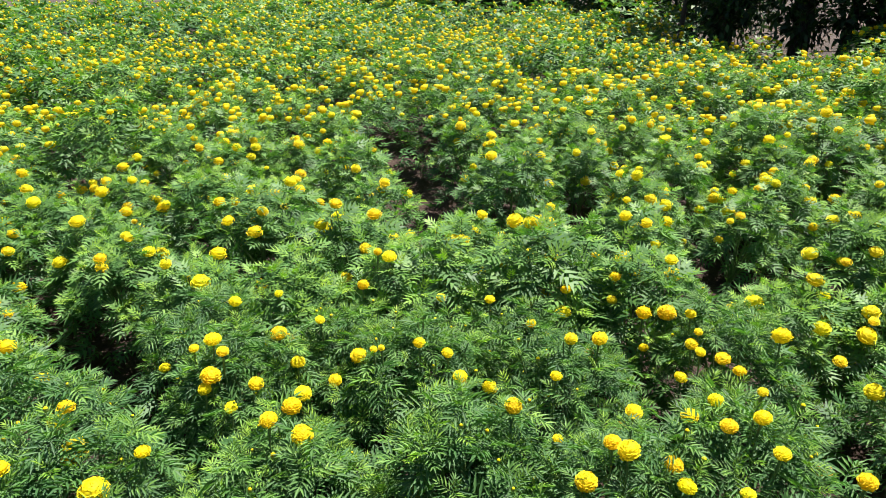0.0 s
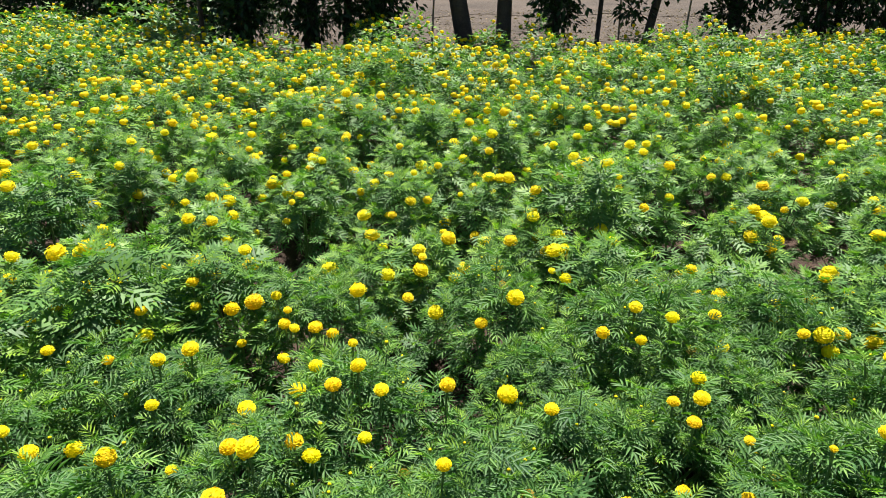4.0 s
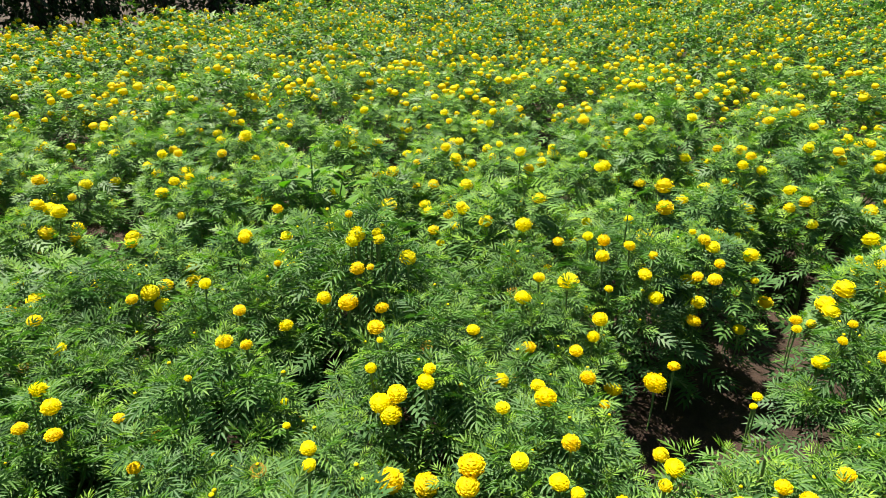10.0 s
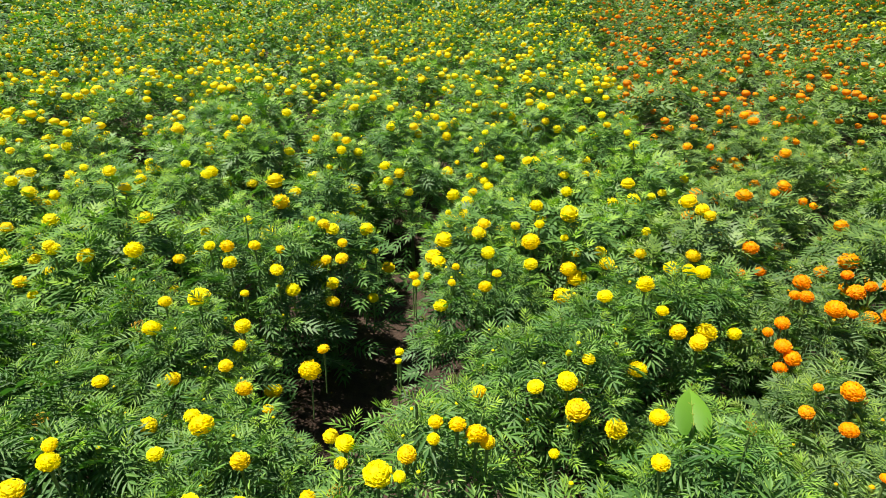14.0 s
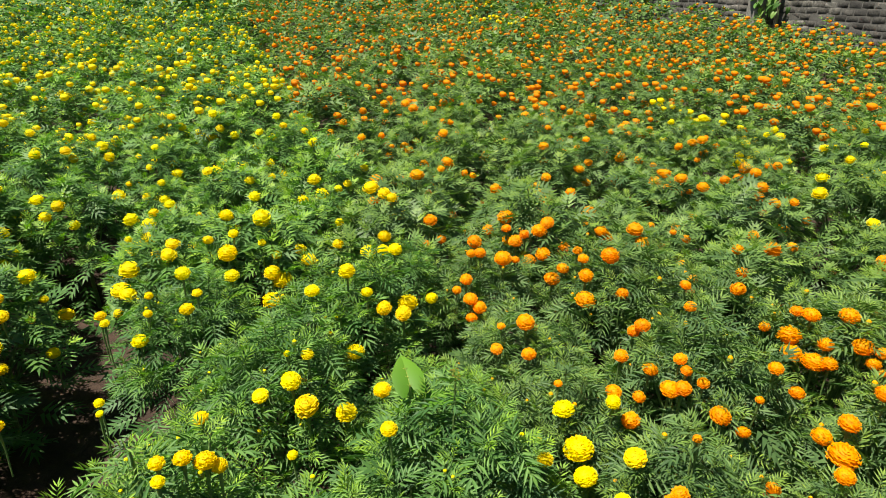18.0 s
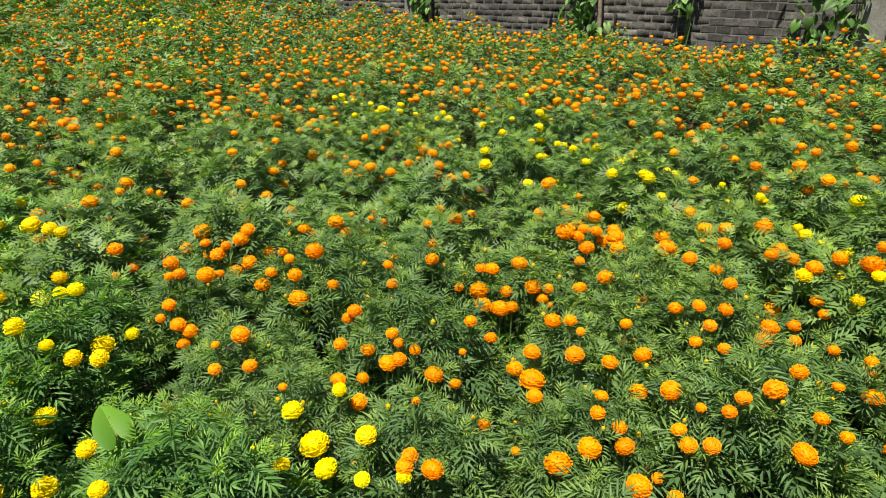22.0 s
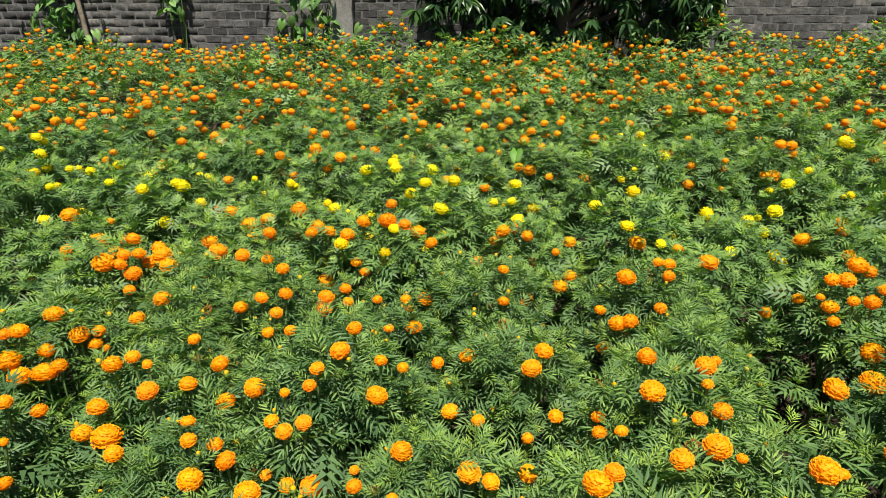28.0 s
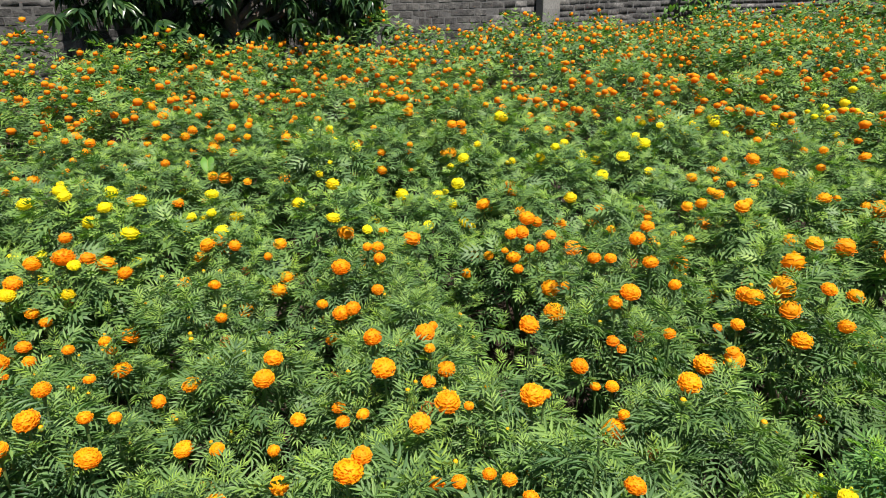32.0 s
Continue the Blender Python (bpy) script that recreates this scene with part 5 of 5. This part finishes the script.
def build_post(a, wide, lean, label):
    """A concrete post against the wall, chipped at its edges."""
    r = np.random.default_rng(int(abs(a) * 10))
    x, y = ab(a, WALL_B - 0.13)
    z = float(rise(x, y))
    bm = bmesh.new()
    box_bm(bm, (0.2, wide, 2.55), (0, 0, 1.22), None, 0.012)
    bmesh.ops.subdivide_edges(bm, edges=[e for e in bm.edges if e.calc_length() > 1], cuts=14)
    for v in bm.verts:
        v.co += Vector(r.normal(0, 0.004, 3))
    post = put("concrete_post", mesh_bm("concrete_post", bm, M_CONCRETE), None, pose(x, y, z - 0.03, lean, 0, WALL_TURN))
    tagged(post, label, "post", group="concrete posts of the wall")


build_post(1.62, 0.32, 2.0, "weathered grey concrete post leaning against the brick wall")
build_post(-6.5, 0.34, 0.0, "upright pale concrete post against the brick wall")
build_post(9.3, 0.30, 0.0, "weathered concrete post against the brick wall")


def build_pole(a, lean):
    x, y = ab(a, WALL_B - 0.12)
    v, q = tube([(0, 0, 0), (0.0, lean * 0.4, 1.0), (0, lean, 2.4)], [0.038, 0.034, 0.028], 8)
    ob = put("bamboo_pole", mesh_of("bamboo_pole", v, q, M_WOOD, smooth=True), None, pose(x, y, float(rise(x, y)) - 0.03, 0, 0, WALL_TURN))
    tagged(ob, "thin pale wooden pole leaning at the wall beside a creeper", "pole")


build_pole(5.18, 0.13)
build_pole(8.85, 0.05)


def build_vine(a, spread, low, high, count, seed, label, out=0.13):
    """A creeper on the wall: stems and broad heart leaves in tiers."""
    r = np.random.default_rng(seed)
    x, y = ab(a, WALL_B - out)
    base = float(rise(x, y))
    vine = new("creeper")
    vine.matrix_basis = pose(x, y, base - 0.02, 0, 0, WALL_TURN)
    tagged(vine, label, "creeper", group="creepers on the wall")
    tubes = []
    for k in range(4):
        y0, y1 = r.uniform(-0.5, 0.5, 2) * spread
        top = r.uniform(0.7, 1.0) * high
        tubes.append(tube([(0.05, y0 * 0.3, 0), (0.0, y0, top * 0.45), (0.03, (y0 + y1) / 2, top * 0.75), (0.02, y1, top)], [0.009, 0.008, 0.006, 0.003], 5))
    put("stem", mesh_of("creeper_stem", *merged_tubes(tubes)[:2], M_STEM, smooth=True), vine)
    mats = [heart_leaf(0.2), heart_leaf(0.35)]
    me = [mesh_of("creeper_leaf", hv, hq, M_VINE, np.full(len(hv), 0.25 + 0.35 * k), smooth=True) for k, (hv, hq) in enumerate(mats * 2)]
    for k in range(count):
        h = low + (high - low) * r.random()
        yy = r.normal(0, 0.32) * spread
        m = (pose(-abs(r.normal(0, 0.06)), yy, h - base, 0, 0, 180 + r.normal(0, 60)) @ pose(0, 0, 0, r.normal(0, 40), 45 + r.normal(0, 32), 0)
             @ Matrix.Scale(r.uniform(0.08, 0.15), 4))
        put("leaf", me[int(r.integers(4))], vine, m)


GREEN_VINE = "green creeper with broad heart-shaped leaves on the brick wall"
build_vine(5.55, 0.62, 0.75, 2.1, 120, 1, GREEN_VINE)
build_vine(3.93, 0.35, 1.28, 2.2, 46, 2, "small tuft of creeper hanging down the brick wall")
build_vine(2.0, 0.75, 0.8, 2.1, 90, 3, "broad-leaved creeper climbing beside the concrete post", 0.26)
build_vine(9.0, 0.6, 1.0, 2.1, 70, 4, GREEN_VINE, 0.2)
build_vine(12.6, 0.6, 1.2, 2.1, 46, 5, GREEN_VINE)
build_vine(-10.0, 1.5, 0.95, 2.2, 150, 6, "wide mass of green creeper over the brick wall")
build_vine(-14.4, 0.6, 1.1, 2.1, 26, 7, GREEN_VINE)
build_vine(-3.25, 0.5, 0.75, 1.4, 34, 8, "green creeper at the foot of the mango tree", 0.4)


# ---- fence and clutter along the tree line ----
def build_fence():
    ys = [-3.23, 0.76, 3.04, 7.0, 11.0, 15.0]
    x = TREE_X - 0.35
    for y in ys:
        z = float(rise(x, y))
        v, q = tube([(0, 0, 0), (0.01, 0.02, 0.9), (0.0, 0.05, 1.9)], [0.042, 0.038, 0.034], 7)
        ob = put("fence_post", mesh_of("fence_post", v, q, M_BARK, smooth=True), None, pose(x, y, z - 0.05))
        tagged(ob, "thin dark wooden fence post with wire", "fence post", group="fence posts")
    for k, h in enumerate((0.55, 0.95, 1.35)):
        pts, n = [], 60
        for i in range(n + 1):
            y = ys[0] + (ys[-1] - ys[0]) * i / n
            pts.append((x, y, float(rise(x, y)) + h + 0.03 * math.sin(i * 0.9 + k)))
        ob = put("fence_wire", mesh_of("fence_wire", *tube(pts, [0.0035] * (n + 1), 4), M_WIRE))
        tagged(ob, "thin rusty wire strung between the fence posts", "wire", group="fence wires")


build_fence()


def build_sapling(x, y, lean, tall):
    v, q = tube([(0, 0, 0), (0, lean * 0.3, tall * 0.4), (0.02, lean * 0.6, tall * 0.7), (0, lean, tall)], [0.02, 0.017, 0.013, 0.008], 6)
    ob = put("bare_sapling", mesh_of("bare_sapling", v, q, M_WOOD, smooth=True), None, pose(x, y, float(rise(x, y)) - 0.03))
    tagged(ob, "thin bare upright stick at the field's edge", "stick", group="bare sticks")


build_sapling(TREE_X, 4.35, 0.06, 2.2)
build_sapling(TREE_X - 0.4, 3.45, -0.12, 2.4)
build_sapling(TREE_X - 0.3, 0.35, 0.1, 2.0)


def build_log(x, y, ln, rad, turn, tilt, seed):
    r = np.random.default_rng(seed)
    pts = [(t * ln, 0.04 * math.sin(4 * t + seed), 0.03 * math.cos(5 * t)) for t in np.linspace(0, 1, 7)]
    v, q = tube(pts, [rad * (1.1 - 0.4 * t + 0.08 * r.normal()) for t in np.linspace(0, 1, 7)], 9)
    z = float(rise(x, y)) + rad * 0.8
    ob = put("fallen_branch", mesh_of("fallen_branch", v, q, M_WOOD, smooth=True), None, pose(x, y, z, 0, tilt, turn))
    tagged(ob, "grey brown fallen branch lying on dry ground", "branch", group="fallen branches")


back = TREE_X - 0.9
for k, (dx, y, ln, rad, turn, tilt) in enumerate(((0.0, 2.3, 1.3, 0.06, 80, -8), (-0.3, 2.5, 1.1, 0.04, 100, -3), (0.1, 2.9, 0.9, 0.05, 60, -2), (-0.6, 1.9, 1.4, 0.035, 95, -4),
                                                  (-0.2, -2.1, 0.9, 0.05, 85, -3), (-0.4, -1.1, 1.2, 0.04, 105, -3), (0.1, 0.1, 0.8, 0.04, 70, -4))):
    build_log(back + dx, y, ln, rad, turn, tilt, k)


def build_twig(pts, rad):
    v, q = tube(pts, [rad, rad * 0.8, rad * 0.6, rad * 0.4], 6)
    x, y = pts[0][:2]
    v = v - np.array([x, y, 0])
    tagged(put("fallen_twig", mesh_of("fallen_twig", v, q, M_WOOD, smooth=True), None, pose(x, y, float(rise(x, y)) + 0.03)),
           "thin reddish brown twig lying on bare soil", "twig", group="fallen twigs")


build_twig([(0.30, 1.72, 0.0), (0.34, 1.86, 0.04), (0.30, 2.0, 0.02), (0.36, 2.1, 0.05)], 0.007)
build_twig([(-3.1, -2.5, 0.0), (-3.0, -2.62, 0.02), (-2.9, -2.66, 0.01), (-2.8, -2.75, 0.02)], 0.006)


def build_stone(x, y, size, seed):
    r = np.random.default_rng(seed)
    bm = bmesh.new()
    bmesh.ops.create_icosphere(bm, subdivisions=2, radius=1.0)
    for v in bm.verts:
        v.co = Vector((v.co.x * size * 1.3, v.co.y * size, v.co.z * size * 0.8)) * (1 + r.normal(0, 0.07))
    ob = put("pale_stone", mesh_bm("pale_stone", bm, M_STONE), None, pose(x, y, float(rise(x, y)) + size * 0.5, 0, 0, 30 * seed))
    tagged(ob, "pale rough stone on dry ground at the field's edge", "stone", group="pale stones")


build_stone(TREE_X + 0.1, 2.66, 0.16, 1)
build_stone(TREE_X - 0.1, 2.95, 0.11, 2)
build_stone(TREE_X - 0.5, 2.4, 0.12, 3)


def build_litter():
    """Fallen leaves and twigs beyond the trees."""
    r = np.random.default_rng(9)
    n = 17000
    x = TREE_X - 0.2 - 14 * r.random(n) ** 1.6
    y = r.uniform(-16, 12, n)
    z = rise(x, y) + np.clip((TREE_X - 1.0 - x) / 25, 0, 3) * 0.35 + 0.012
    way = np.stack([r.normal(0, 1, n), r.normal(0, 1, n), r.normal(0, 0.25, n)], 1)
    v, q, a = scatter(BLADE[0], BLADE[1], frames_of(way, r.normal(0, 0.6, n)), r.uniform(0.04, 0.11, n), np.stack([x, y, z], 1), r.random(n))
    tagged(put("leaf_litter", mesh_of("leaf_litter", v, q, M_LITTER, a)), "dry brown fallen leaves scattered beyond the trees", "leaf litter", kind="stuff")


build_litter()


def build_spiky_plant():
    r = np.random.default_rng(15)
    x, y = TREE_X + 0.3, 22.0
    n = 46
    th = r.uniform(0, 6.28, n)
    el = r.uniform(0.5, 1.4, n)
    way = np.stack([np.cos(th) * np.cos(el), np.sin(th) * np.cos(el), np.sin(el)], 1)
    blade = leaf_blade(0.07, 0.25, 4)
    v, q, a = scatter(blade[0], blade[1], frames_of(way, np.zeros(n)), r.uniform(0.8, 1.3, n), np.zeros((n, 3)), np.full(n, 0.9))
    ob = put("spiky_plant", mesh_of("spiky_plant", v, q, M_BROAD, a), None, pose(x, y, float(rise(x, y))))
    tagged(ob, "pale green spiky grass clump at the field's far edge", "plant")


build_spiky_plant()
build_bricks()
